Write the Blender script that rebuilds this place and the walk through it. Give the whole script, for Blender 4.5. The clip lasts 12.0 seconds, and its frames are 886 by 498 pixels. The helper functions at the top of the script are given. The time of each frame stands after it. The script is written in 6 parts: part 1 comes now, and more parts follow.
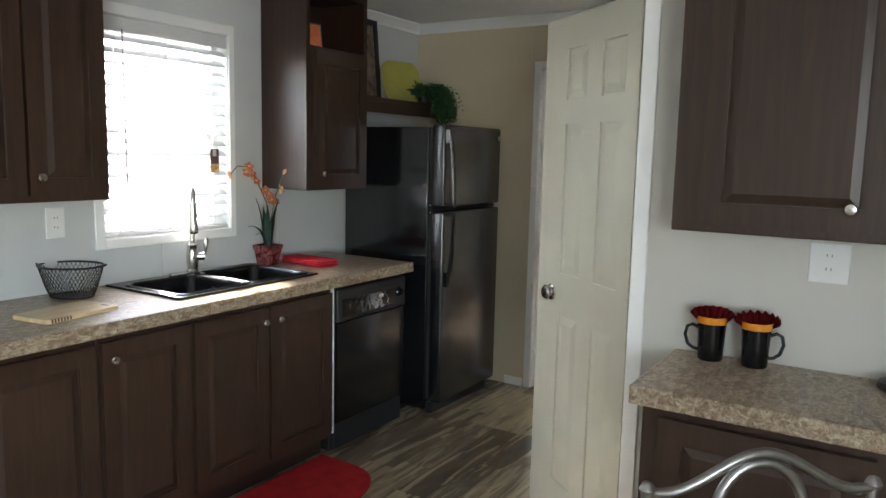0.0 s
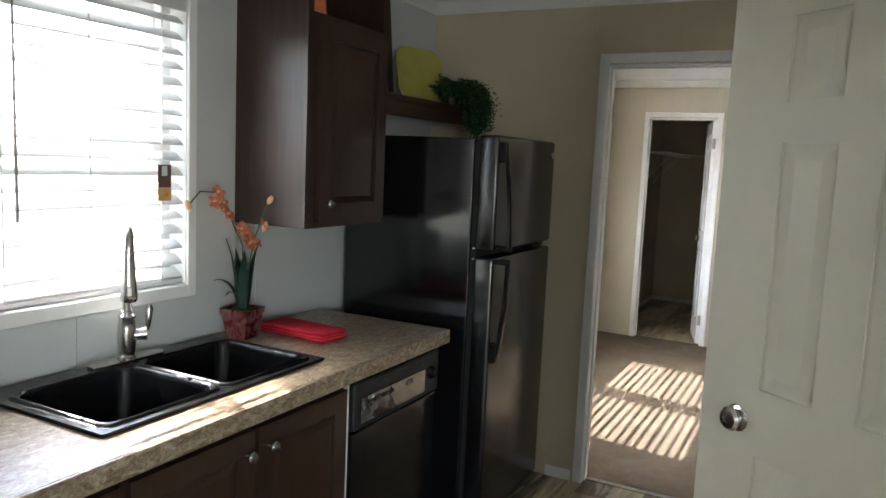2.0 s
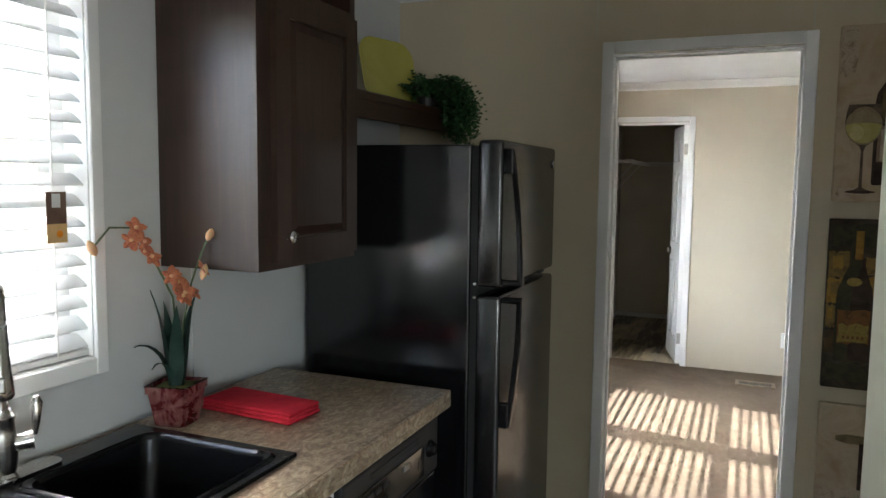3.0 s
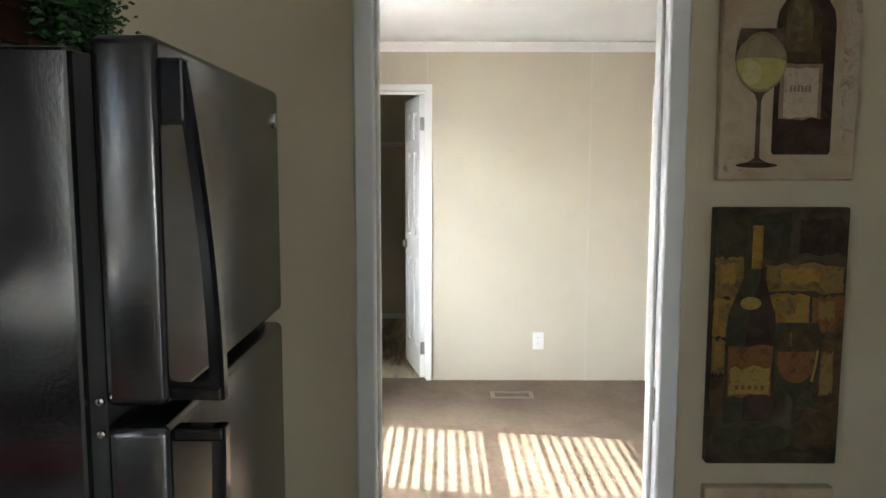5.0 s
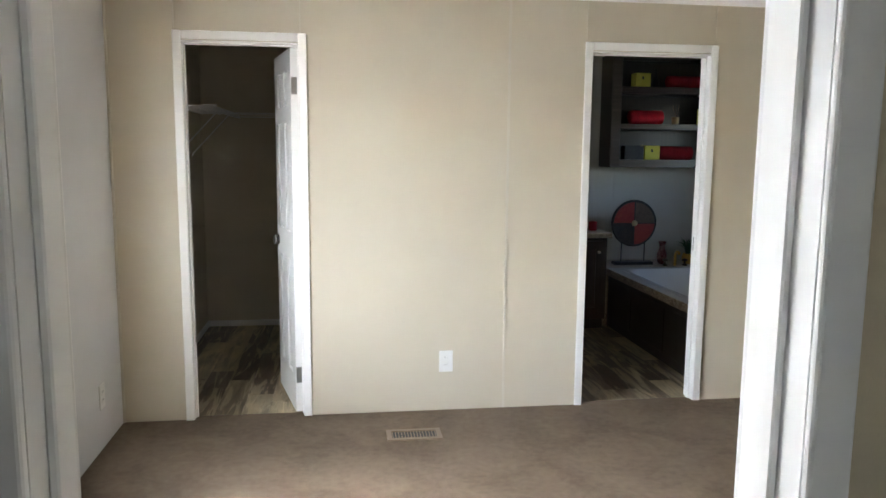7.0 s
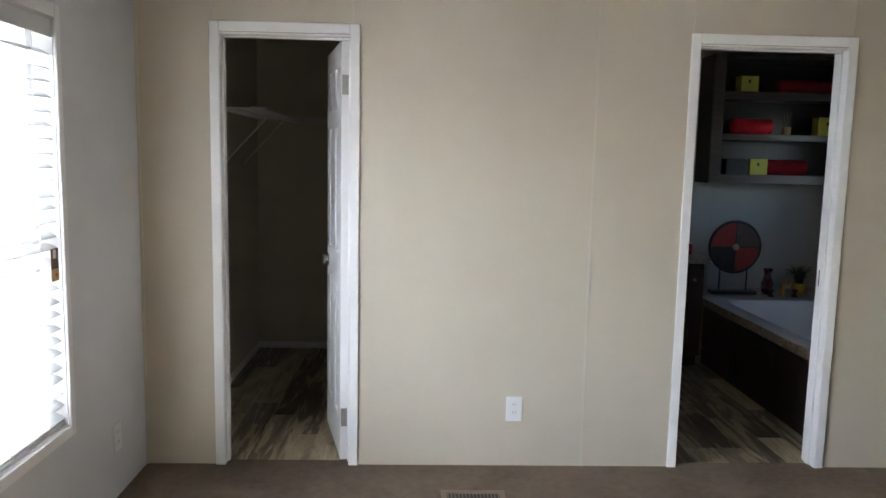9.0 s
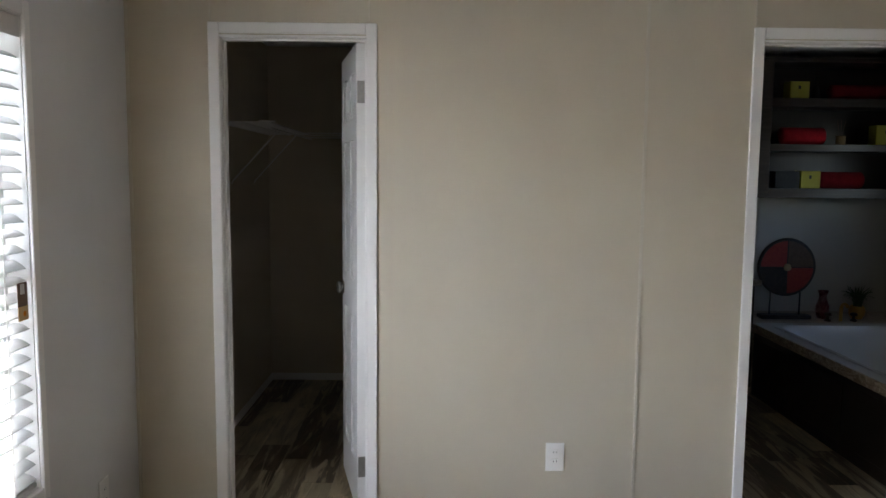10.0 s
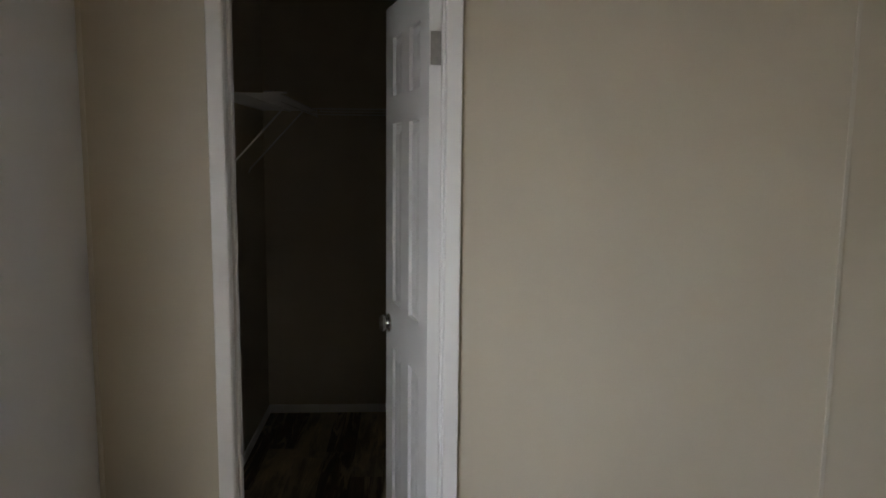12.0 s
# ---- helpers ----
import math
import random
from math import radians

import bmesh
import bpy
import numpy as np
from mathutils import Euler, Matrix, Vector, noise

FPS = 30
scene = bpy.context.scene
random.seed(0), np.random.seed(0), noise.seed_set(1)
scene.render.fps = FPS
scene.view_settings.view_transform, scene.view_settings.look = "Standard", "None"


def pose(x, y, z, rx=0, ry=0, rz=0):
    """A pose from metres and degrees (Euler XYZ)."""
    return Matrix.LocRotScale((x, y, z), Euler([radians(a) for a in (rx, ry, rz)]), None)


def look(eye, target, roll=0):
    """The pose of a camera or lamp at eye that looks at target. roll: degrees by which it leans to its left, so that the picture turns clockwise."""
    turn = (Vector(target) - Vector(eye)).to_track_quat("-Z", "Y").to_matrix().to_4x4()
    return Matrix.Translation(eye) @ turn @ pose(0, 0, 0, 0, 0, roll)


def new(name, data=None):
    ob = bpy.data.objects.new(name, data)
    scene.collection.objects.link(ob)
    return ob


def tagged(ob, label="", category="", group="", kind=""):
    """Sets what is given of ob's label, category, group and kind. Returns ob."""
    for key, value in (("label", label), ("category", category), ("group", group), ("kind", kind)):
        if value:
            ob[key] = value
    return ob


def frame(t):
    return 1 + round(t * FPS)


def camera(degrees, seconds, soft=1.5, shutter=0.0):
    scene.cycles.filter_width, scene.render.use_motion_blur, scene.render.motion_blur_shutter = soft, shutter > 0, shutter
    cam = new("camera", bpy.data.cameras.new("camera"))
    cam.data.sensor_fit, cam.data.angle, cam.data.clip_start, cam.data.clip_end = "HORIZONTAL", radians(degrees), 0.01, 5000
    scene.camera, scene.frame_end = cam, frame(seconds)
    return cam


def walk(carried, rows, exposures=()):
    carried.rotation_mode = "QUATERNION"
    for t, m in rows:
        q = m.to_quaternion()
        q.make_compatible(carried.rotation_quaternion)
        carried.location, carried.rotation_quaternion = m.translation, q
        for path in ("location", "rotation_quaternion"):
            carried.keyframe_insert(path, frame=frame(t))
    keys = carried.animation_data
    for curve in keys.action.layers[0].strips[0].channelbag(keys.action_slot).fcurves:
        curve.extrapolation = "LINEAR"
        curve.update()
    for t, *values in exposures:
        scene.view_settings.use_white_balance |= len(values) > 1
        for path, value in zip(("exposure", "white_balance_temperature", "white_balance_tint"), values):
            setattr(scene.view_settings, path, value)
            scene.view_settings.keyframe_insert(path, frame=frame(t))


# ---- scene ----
cam = camera(61.9, 12.0)
PATH = [
    (0, (0.221, 0.082, 1.505), (-0.832, 1.762, 1.248), 1.3),
    (0.3, (0.061, 0.212, 1.517), (-1.016, 1.878, 1.264), 1.1),
    (0.5, (-0.045, 0.266, 1.535), (-1.114, 1.936, 1.273), 1.2),
    (0.6, (-0.101, 0.301, 1.533), (-1.156, 1.98, 1.271), 1.6),
    (1, (-0.369, 0.391, 1.533), (-1.34, 2.119, 1.265), 2.7),
    (1.5, (-0.603, 0.601, 1.519), (-1.498, 2.368, 1.239), 3.0),
    (2, (-0.799, 0.898, 1.549), (-1.714, 2.661, 1.315), 2.6),
    (2.5, (-1.047, 1.114, 1.561), (-1.925, 2.902, 1.377), 1.2),
    (3, (-1.248, 1.382, 1.537), (-2.009, 3.222, 1.351), 0.7),
    (3.2, (-1.297, 1.53, 1.523), (-2.003, 3.393, 1.35), 0.4),
    (4.8, (-1.617, 2.502, 1.493), (-1.661, 4.491, 1.285), 0.2),
    (5, (-1.602, 2.639, 1.503), (-1.604, 4.628, 1.288), 0.1),
    (5.5, (-1.624, 2.957, 1.484), (-1.511, 4.939, 1.247), 0.5),
    (6, (-1.621, 3.286, 1.486), (-1.385, 5.256, 1.233), 0.3),
    (6.5, (-1.514, 3.574, 1.482), (-1.263, 5.54, 1.216), 0.4),
    (6.7, (-1.514, 3.644, 1.492), (-1.241, 5.607, 1.221), 0.5),
    (8.3, (-1.432, 4.168, 1.44), (-1.177, 6.137, 1.202), 0.9),
    (8.5, (-1.398, 4.206, 1.483), (-1.213, 6.182, 1.231), 1.4),
    (9, (-1.413, 4.347, 1.488), (-1.342, 6.331, 1.244), 1.2),
    (9.5, (-1.448, 4.511, 1.476), (-1.418, 6.5, 1.267), 0.2),
    (10, (-1.443, 4.755, 1.474), (-1.423, 6.746, 1.278), 0.5),
    (10.5, (-1.521, 5.022, 1.469), (-1.494, 7.013, 1.284), 1.1),
    (11, (-1.762, 5.237, 1.507), (-1.679, 7.224, 1.29), 1.2),
    (11.5, (-1.839, 5.484, 1.48), (-1.727, 7.468, 1.255), 0.6),
    (12, (-1.846, 5.761, 1.534), (-1.734, 7.741, 1.273), 0.6),
]
EXPOSURES = [(0.0, 4.1, 6400, 11), (1.0, 3.8, 6400, 11), (1.6, 3.65, 6450, 11), (3.2, 3.75, 6350, 10), (5.0, 4.15, 6450, 10), (6.0, 4.05, 6450, 10), (6.7, 4.0, 6400, 11), (8.5, 3.95, 6000, 14), (9.0, 3.42, 6050, 14), (9.5, 3.1, 6100, 14), (10.5, 2.45, 6450, 14), (12.0, 2.2, 6600, 14)]
SKY_STRENGTH, SUN_STRENGTH = 0.15, 2.0
walk(cam, [(t, look(eye, target, roll)) for t, eye, target, roll in PATH], EXPOSURES)

# ---- world and sun ----
SUN = Vector((1.2, -0.18, -1.0)).normalized()
world = bpy.data.worlds.new("sky")
scene.world = world
world.use_nodes = True
wn = world.node_tree
sky = wn.nodes.new("ShaderNodeTexSky")
sky.sky_type = "NISHITA"
sky.sun_disc = False
sky.sun_elevation = math.asin(-SUN.z)
sky.sun_rotation = math.atan2(-SUN.x, -SUN.y)
wn.links.new(sky.outputs[0], wn.nodes["Background"].inputs[0])
wn.nodes["Background"].inputs[1].default_value = SKY_STRENGTH
sun_data = bpy.data.lights.new("sun", "SUN")
sun_data.energy, sun_data.angle, sun_data.color = SUN_STRENGTH, radians(0.4), (1.0, 0.97, 0.92)
sun = new("sun", sun_data)
sun.matrix_basis = look((0, 0, 0), SUN) @ Matrix.Identity(4)
sun.location = (-8, 4, 8)

# sky light in the window openings: centre y, centre z, width, height, watts
for wy, wz, ww, wh, power in ((2.3275, 1.58, 0.60, 0.82, 0.35), (6.545, 1.21, 0.84, 1.34, 3.6), (5.53, 1.21, 0.82, 1.34, 0.4)):
    ad = bpy.data.lights.new("daylight_fill", "AREA")
    ad.shape, ad.size, ad.size_y, ad.energy, ad.color = "RECTANGLE", wh, ww, power, (0.93, 0.97, 1.0)
    new("daylight_fill", ad).matrix_basis = pose(-2.83, wy, wz, 0, -90, 0)
# fill lamp added to brighten the kitchen, set in an unseen east opening
ad = bpy.data.lights.new("daylight_fill", "AREA")
ad.shape, ad.size, ad.size_y, ad.energy, ad.color = "RECTANGLE", 1.35, 2.2, 6.4, (0.93, 0.97, 1.0)
new("daylight_fill", ad).matrix_basis = pose(2.05, -1.85, 1.325, 0, 90, 0)


# ---- materials ----
def material(name, rough=0.5, metal=0.0, color=(0.5, 0.5, 0.5), spec=0.5):
    m = bpy.data.materials.new(name)
    m.use_nodes = True
    b = m.node_tree.nodes["Principled BSDF"]
    b.inputs["Base Color"].default_value = (*color, 1)
    b.inputs["Roughness"].default_value = rough
    b.inputs["Metallic"].default_value = metal
    b.inputs["Specular IOR Level"].default_value = spec
    return m


def node(m, kind, **values):
    n = m.node_tree.nodes.new(kind)
    for k, v in values.items():
        n.inputs[k.replace("_", " ")].default_value = v
    return n


def link(m, a, b):
    m.node_tree.links.new(a, b)


def coords(m, scale=(1, 1, 1), vary=False):
    tc = node(m, "ShaderNodeTexCoord")
    mp = node(m, "ShaderNodeMapping")
    mp.inputs["Scale"].default_value = scale
    link(m, tc.outputs["Object"], mp.inputs["Vector"])
    if vary:
        info = node(m, "ShaderNodeObjectInfo")
        mul = node(m, "ShaderNodeMath")
        mul.operation = "MULTIPLY"
        mul.inputs[1].default_value = 37.0
        link(m, info.outputs["Random"], mul.inputs[0])
        link(m, mul.outputs[0], mp.inputs["Location"])
    return mp.outputs["Vector"]


def noise_of(m, vec, scale, detail=4.0, rough=0.55, distort=0.0):
    n = node(m, "ShaderNodeTexNoise", Scale=scale, Detail=detail, Roughness=rough, Distortion=distort)
    link(m, vec, n.inputs["Vector"])
    return n.outputs["Fac"]


def ramp(m, fac, stops):
    r = node(m, "ShaderNodeValToRGB")
    e = r.color_ramp.elements
    e[0].position, e[0].color = stops[0][0], (*stops[0][1], 1)
    e[1].position, e[1].color = stops[-1][0], (*stops[-1][1], 1)
    for p, c in stops[1:-1]:
        e.new(p).color = (*c, 1)
    link(m, fac, r.inputs["Fac"])
    return r.outputs["Color"]


def mixed(m, fac, a, b, blend="MIX"):
    x = node(m, "ShaderNodeMix")
    x.data_type, x.blend_type = "RGBA", blend
    for sock, v in ((x.inputs[0], fac), (x.inputs[6], a), (x.inputs[7], b)):
        if isinstance(v, (int, float)):
            sock.default_value = v
        elif isinstance(v, tuple):
            sock.default_value = (*v, 1)
        else:
            link(m, v, sock)
    return x.outputs[2]


def finish(m, color=None, rough=None, bump=None, strength=0.2, distance=0.002):
    b = m.node_tree.nodes["Principled BSDF"]
    if color is not None:
        link(m, color, b.inputs["Base Color"])
    if rough is not None:
        mr = node(m, "ShaderNodeMapRange")
        mr.inputs[3].default_value, mr.inputs[4].default_value = rough[1], rough[2]
        link(m, rough[0], mr.inputs[0])
        link(m, mr.outputs[0], b.inputs["Roughness"])
    if bump is not None:
        n = node(m, "ShaderNodeBump", Strength=strength, Distance=distance)
        link(m, bump, n.inputs["Height"])
        link(m, n.outputs[0], b.inputs["Normal"])
    return m


def painted(name, color, rough=0.55, fine=350.0, vary=0.06, strength=0.08, stretch=(1, 1, 1)):
    m = material(name, rough, color=color)
    v = coords(m, stretch)
    big, small = noise_of(m, v, 1.7, 3), noise_of(m, v, fine, 2)
    dark = tuple(c * (1 - vary * 1.6) for c in color)
    lite = tuple(min(1, c * (1 + vary)) for c in color)
    return finish(m, ramp(m, big, [(0.3, dark), (0.7, lite)]), (big, rough - 0.08, rough + 0.08), small, strength, 0.001)


def wall_vinyl(name, color, strength=0.05):
    """Vinyl-faced gypsum board with a faint woven relief."""
    m = material(name, 0.6, color=color)
    v = coords(m)
    weave_a = coords(m, (900, 900, 140))
    weave = noise_of(m, weave_a, 1.0, 2)
    big = noise_of(m, v, 1.3, 4)
    c1 = ramp(m, big, [(0.3, tuple(c * 0.93 for c in color)), (0.7, tuple(min(1, c * 1.04) for c in color))])
    c2 = mixed(m, 0.10, c1, ramp(m, weave, [(0.35, tuple(c * 0.6 for c in color)), (0.65, color)]))
    return finish(m, c2, (big, 0.5, 0.68), weave, strength, 0.0008)


def espresso(name, base=(0.040, 0.0195, 0.0118), grain_axis=(60, 60, 3.0)):
    m = material(name, 0.36, color=base)
    v = coords(m, grain_axis, vary=True)
    g = noise_of(m, v, 1.0, 6, 0.6, 0.6)
    fine = noise_of(m, v, 6.0, 3)
    big = noise_of(m, coords(m, vary=True), 3.0, 2)
    c = ramp(m, g, [(0.3, tuple(x * 0.62 for x in base)), (0.55, base), (0.75, tuple(x * 1.5 for x in base))])
    c = mixed(m, 0.25, c, ramp(m, big, [(0.3, tuple(x * 0.7 for x in base)), (0.7, tuple(x * 1.35 for x in base))]))
    return finish(m, c, (fine, 0.27, 0.42), g, 0.25, 0.0006)


def laminate(name):
    m = material(name, 0.33)
    v = coords(m)
    vo = node(m, "ShaderNodeTexVoronoi", Scale=55.0, Randomness=1.0)
    wob = noise_of(m, v, 28.0, 5, 0.65, 1.8)
    link(m, mixed(m, 0.12, v, wob), vo.inputs["Vector"])
    streak = noise_of(m, coords(m, (1.6, 0.8, 1.6)), 30.0, 6, 0.7, 1.2)
    speck = noise_of(m, v, 140.0, 3, 0.7)
    c = ramp(m, streak, [(0.36, (0.12, 0.078, 0.047)), (0.46, (0.27, 0.192, 0.125)), (0.53, (0.39, 0.305, 0.21)), (0.63, (0.58, 0.49, 0.365))])
    c = mixed(m, 0.25, c, ramp(m, vo.outputs["Distance"], [(0.1, (0.43, 0.35, 0.25)), (0.6, (0.20, 0.14, 0.09))]))
    c = mixed(m, ramp(m, speck, [(0.57, (0, 0, 0)), (0.66, (0.75, 0.75, 0.75))]), c, (0.09, 0.06, 0.04))
    return finish(m, c, (streak, 0.24, 0.4), speck, 0.06, 0.0004)


def plank_vinyl(name):
    """Weathered grey-brown plank, each piece its own tone."""
    m = material(name, 0.42)
    info = node(m, "ShaderNodeObjectInfo")
    v = coords(m, (4.6, 0.62, 1), vary=True)
    grain = noise_of(m, v, 2.4, 8, 0.66, 2.0)
    fine = noise_of(m, coords(m, (120, 5, 1), vary=True), 1.4, 4, 0.6)
    patch = noise_of(m, coords(m, (7, 0.7, 1), vary=True), 1.9, 6, 0.62, 1.4)
    cloud = noise_of(m, coords(m, (2.4, 1.1, 1), vary=True), 3.0, 3, 0.5)
    tone = ramp(m, info.outputs["Random"], [(0.0, (0.115, 0.083, 0.055)), (0.30, (0.16, 0.122, 0.083)), (0.55, (0.21, 0.165, 0.112)), (0.74, (0.29, 0.235, 0.155)), (0.80, (0.45, 0.38, 0.25)), (1.0, (0.56, 0.48, 0.33))])
    worn = ramp(m, grain, [(0.41, (0.50, 0.48, 0.46)), (0.48, (0.76, 0.74, 0.72)), (0.54, (0.95, 0.94, 0.92)), (0.62, (1.35, 1.32, 1.27))])
    c = mixed(m, 1.0, tone, worn, "MULTIPLY")
    c = mixed(m, ramp(m, patch, [(0.51, (0, 0, 0)), (0.56, (0.8, 0.8, 0.8))]), c, (0.50, 0.42, 0.275))
    c = mixed(m, 0.35, c, mixed(m, 1.0, c, ramp(m, cloud, [(0.35, (0.5, 0.5, 0.5)), (0.65, (1.5, 1.45, 1.35))]), "MULTIPLY"))
    c = mixed(m, 0.14, c, ramp(m, fine, [(0.38, (0.05, 0.04, 0.032)), (0.7, (0.30, 0.26, 0.215))]))
    return finish(m, c, (grain, 0.22, 0.42), grain, 0.22, 0.0006)


def carpet_pile(name):
    m = material(name, 0.95, spec=0.1)
    v = coords(m)
    tuft, mid, big = noise_of(m, v, 420.0, 3, 0.7), noise_of(m, v, 26.0, 4), noise_of(m, v, 3.2, 4, 0.6, 0.7)
    c = ramp(m, big, [(0.40, (0.128, 0.102, 0.075)), (0.60, (0.195, 0.153, 0.114))])
    c = mixed(m, 0.35, c, ramp(m, tuft, [(0.3, (0.08, 0.055, 0.037)), (0.7, (0.265, 0.21, 0.16))]))
    c = mixed(m, 0.25, c, ramp(m, mid, [(0.35, (0.115, 0.082, 0.056)), (0.65, (0.215, 0.168, 0.124))]))
    h = mixed(m, 0.5, tuft, mid)
    return finish(m, c, None, h, 0.9, 0.006)


def pebbled_black(name, rough=0.22, spec=0.8):
    m = material(name, rough, color=(0.006, 0.006, 0.007), spec=spec)
    v = coords(m)
    peb = noise_of(m, v, 130.0, 4, 0.65)
    big = noise_of(m, v, 2.5, 3)
    return finish(m, ramp(m, big, [(0.3, (0.0065, 0.0065, 0.0075)), (0.7, (0.0095, 0.0095, 0.0105))]), (big, rough - 0.04, rough + 0.05), peb, 0.28, 0.0010)


def metal_of(name, color, rough):
    m = material(name, rough, 1.0, color)
    v = coords(m)
    n = noise_of(m, v, 60.0, 3)
    return finish(m, ramp(m, n, [(0.3, tuple(c * 0.85 for c in color)), (0.7, color)]), (n, max(0.03, rough - 0.06), rough + 0.08))


def cloth(name, color, scale=600.0):
    m = material(name, 0.9, color=color, spec=0.15)
    v = coords(m)
    w, b = noise_of(m, v, scale, 2), noise_of(m, v, 14.0, 3)
    return finish(m, ramp(m, b, [(0.3, tuple(c * 0.75 for c in color)), (0.7, tuple(min(1, c * 1.12) for c in color))]), None, w, 0.4, 0.001)


def mottled(name, a, b, scale=18.0, rough=0.5, c=None, spec=0.5):
    m = material(name, rough, color=a, spec=spec)
    v = coords(m, vary=True)
    n = noise_of(m, v, scale, 6, 0.65, 0.8)
    stops = [(0.35, a), (0.65, b)] if c is None else [(0.3, a), (0.5, b), (0.68, c)]
    return finish(m, ramp(m, n, stops), (n, max(0.05, rough - 0.1), rough + 0.1), n, 0.12, 0.001)


def clear_glass(name):
    m = material(name, 0.0, color=(1, 1, 1))
    b = m.node_tree.nodes["Principled BSDF"]
    b.inputs["Transmission Weight"].default_value = 1.0
    b.inputs["IOR"].default_value = 1.45
    v = coords(m)
    return finish(m, None, None, noise_of(m, v, 2.0, 1), 0.02, 0.001)


BEIGE = wall_vinyl("beige_wall_vinyl", (0.59, 0.535, 0.425))
TAN = wall_vinyl("tan_wall_vinyl", (0.63, 0.545, 0.385))
PALEGREY = wall_vinyl("pale_grey_bedroom_vinyl", (0.72, 0.725, 0.73))
GREYWALL = wall_vinyl("pale_grey_wall_panel", (0.62, 0.635, 0.63), 0.06)
WHITEWALL = wall_vinyl("off_white_wall_vinyl", (0.57, 0.55, 0.50), 0.08)
CEIL = painted("ceiling_white", (0.86, 0.87, 0.875), 0.8, 160.0, 0.03, 0.35)
TRIM = painted("white_trim", (0.85, 0.85, 0.835), 0.45, 40.0, 0.025, 0.02)
DOORPAINT = painted("door_paint", (0.80, 0.80, 0.785), 0.42, 60.0, 0.03, 0.03, (1, 1, 0.12))
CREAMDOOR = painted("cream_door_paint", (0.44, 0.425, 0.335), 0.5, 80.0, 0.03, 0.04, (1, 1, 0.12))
BATTEN = painted("beige_batten", (0.60, 0.56, 0.47), 0.5, 240.0, 0.04, 0.05)
WOOD = espresso("espresso_wood")
WOOD_X = espresso("espresso_wood_level", grain_axis=(3.0, 3.0, 60))
# darker espresso tone: toe kicks, tub skirt, shelf back, cutting-board hole
WOOD_DARK = espresso("espresso_wood_dark", (0.022, 0.014, 0.010))
GREYWOOD = espresso("driftwood_brown", (0.075, 0.055, 0.043), (3.0, 40, 60))
TOP = laminate("speckled_laminate")
PLANK = plank_vinyl("weathered_plank_vinyl")
SUBFLOOR = painted("plank_joint", (0.03, 0.025, 0.02), 0.8)
CARPET = carpet_pile("brown_carpet")
BLACK = pebbled_black("pebbled_black_enamel", 0.11)
BLACKGLOSS = material("black_gloss", 0.12, color=(0.0045, 0.0046, 0.0055))
finish(BLACKGLOSS, None, (noise_of(BLACKGLOSS, coords(BLACKGLOSS), 9.0, 3), 0.08, 0.2))
BLACKMATT = mottled("black_plastic", (0.012, 0.012, 0.013), (0.018, 0.018, 0.019), 40.0, 0.42)
GASKET = material("dark_gasket", 0.7, color=(0.014, 0.014, 0.014))
FRIDGE_FRONT = pebbled_black("pebbled_black_door", 0.20, 1.0)
NICKEL = metal_of("brushed_nickel", (0.62, 0.60, 0.57), 0.24)
CHROME = metal_of("polished_chrome", (0.75, 0.75, 0.74), 0.08)
PEWTER = metal_of("pewter_tube", (0.40, 0.39, 0.37), 0.34)
BLIND = painted("white_blind_slat", (0.70, 0.705, 0.70), 0.62, 120.0, 0.02, 0.03)
VINYLFRAME = painted("white_vinyl_frame", (0.8, 0.8, 0.79), 0.35, 120.0, 0.02, 0.02)
CORD = cloth("white_cord", (0.75, 0.75, 0.72))
GLASS = clear_glass("window_glass")
PLATEPLASTIC = painted("outlet_plastic", (0.80, 0.80, 0.78), 0.3, 100.0, 0.02, 0.02)
SLOT = material("outlet_slot", 0.7, color=(0.03, 0.03, 0.03))
RED = cloth("red_cloth", (0.62, 0.030, 0.050))
DEEPRED = cloth("deep_red_napkin", (0.25, 0.014, 0.020))
MATRED = cloth("red_mat", (0.36, 0.016, 0.018), 240.0)
ORANGE = mottled("orange_glaze", (0.62, 0.20, 0.015), (0.72, 0.30, 0.03), 30.0, 0.25)
PETAL = mottled("orange_petal", (0.46, 0.10, 0.045), (0.58, 0.21, 0.10), 60.0, 0.6, (0.36, 0.05, 0.04))
BUD = mottled("pale_bud", (0.75, 0.50, 0.22), (0.80, 0.42, 0.28), 60.0, 0.6)
LEAF = mottled("orchid_leaf", (0.022, 0.062, 0.048), (0.04, 0.095, 0.072), 30.0, 0.45)
STEM = mottled("green_stem", (0.05, 0.09, 0.035), (0.08, 0.12, 0.05), 40.0, 0.6)
FERN = mottled("fern_leaf", (0.012, 0.054, 0.012), (0.036, 0.112, 0.026), 9.0, 0.6)
POT = mottled("marbled_red_pot", (0.055, 0.008, 0.010), (0.13, 0.022, 0.024), 22.0, 0.28, (0.27, 0.15, 0.13))
SOIL = mottled("moss", (0.10, 0.13, 0.03), (0.16, 0.17, 0.06), 90.0, 0.95)
BAMBOO = espresso("bamboo", (0.66, 0.50, 0.29), (40, 4, 40))
YELLOW = mottled("yellow_glaze", (0.43, 0.40, 0.085), (0.48, 0.45, 0.11), 6.0, 0.16)
WIRE = mottled("black_wire", (0.012, 0.012, 0.012), (0.02, 0.02, 0.02), 50.0, 0.4)
WHITEWIRE = painted("white_coated_wire", (0.78, 0.78, 0.78), 0.35)
TUBWHITE = painted("white_acrylic", (0.80, 0.80, 0.79), 0.18, 60.0, 0.02, 0.01)
GOLD = metal_of("old_gold", (0.70, 0.45, 0.12), 0.3)
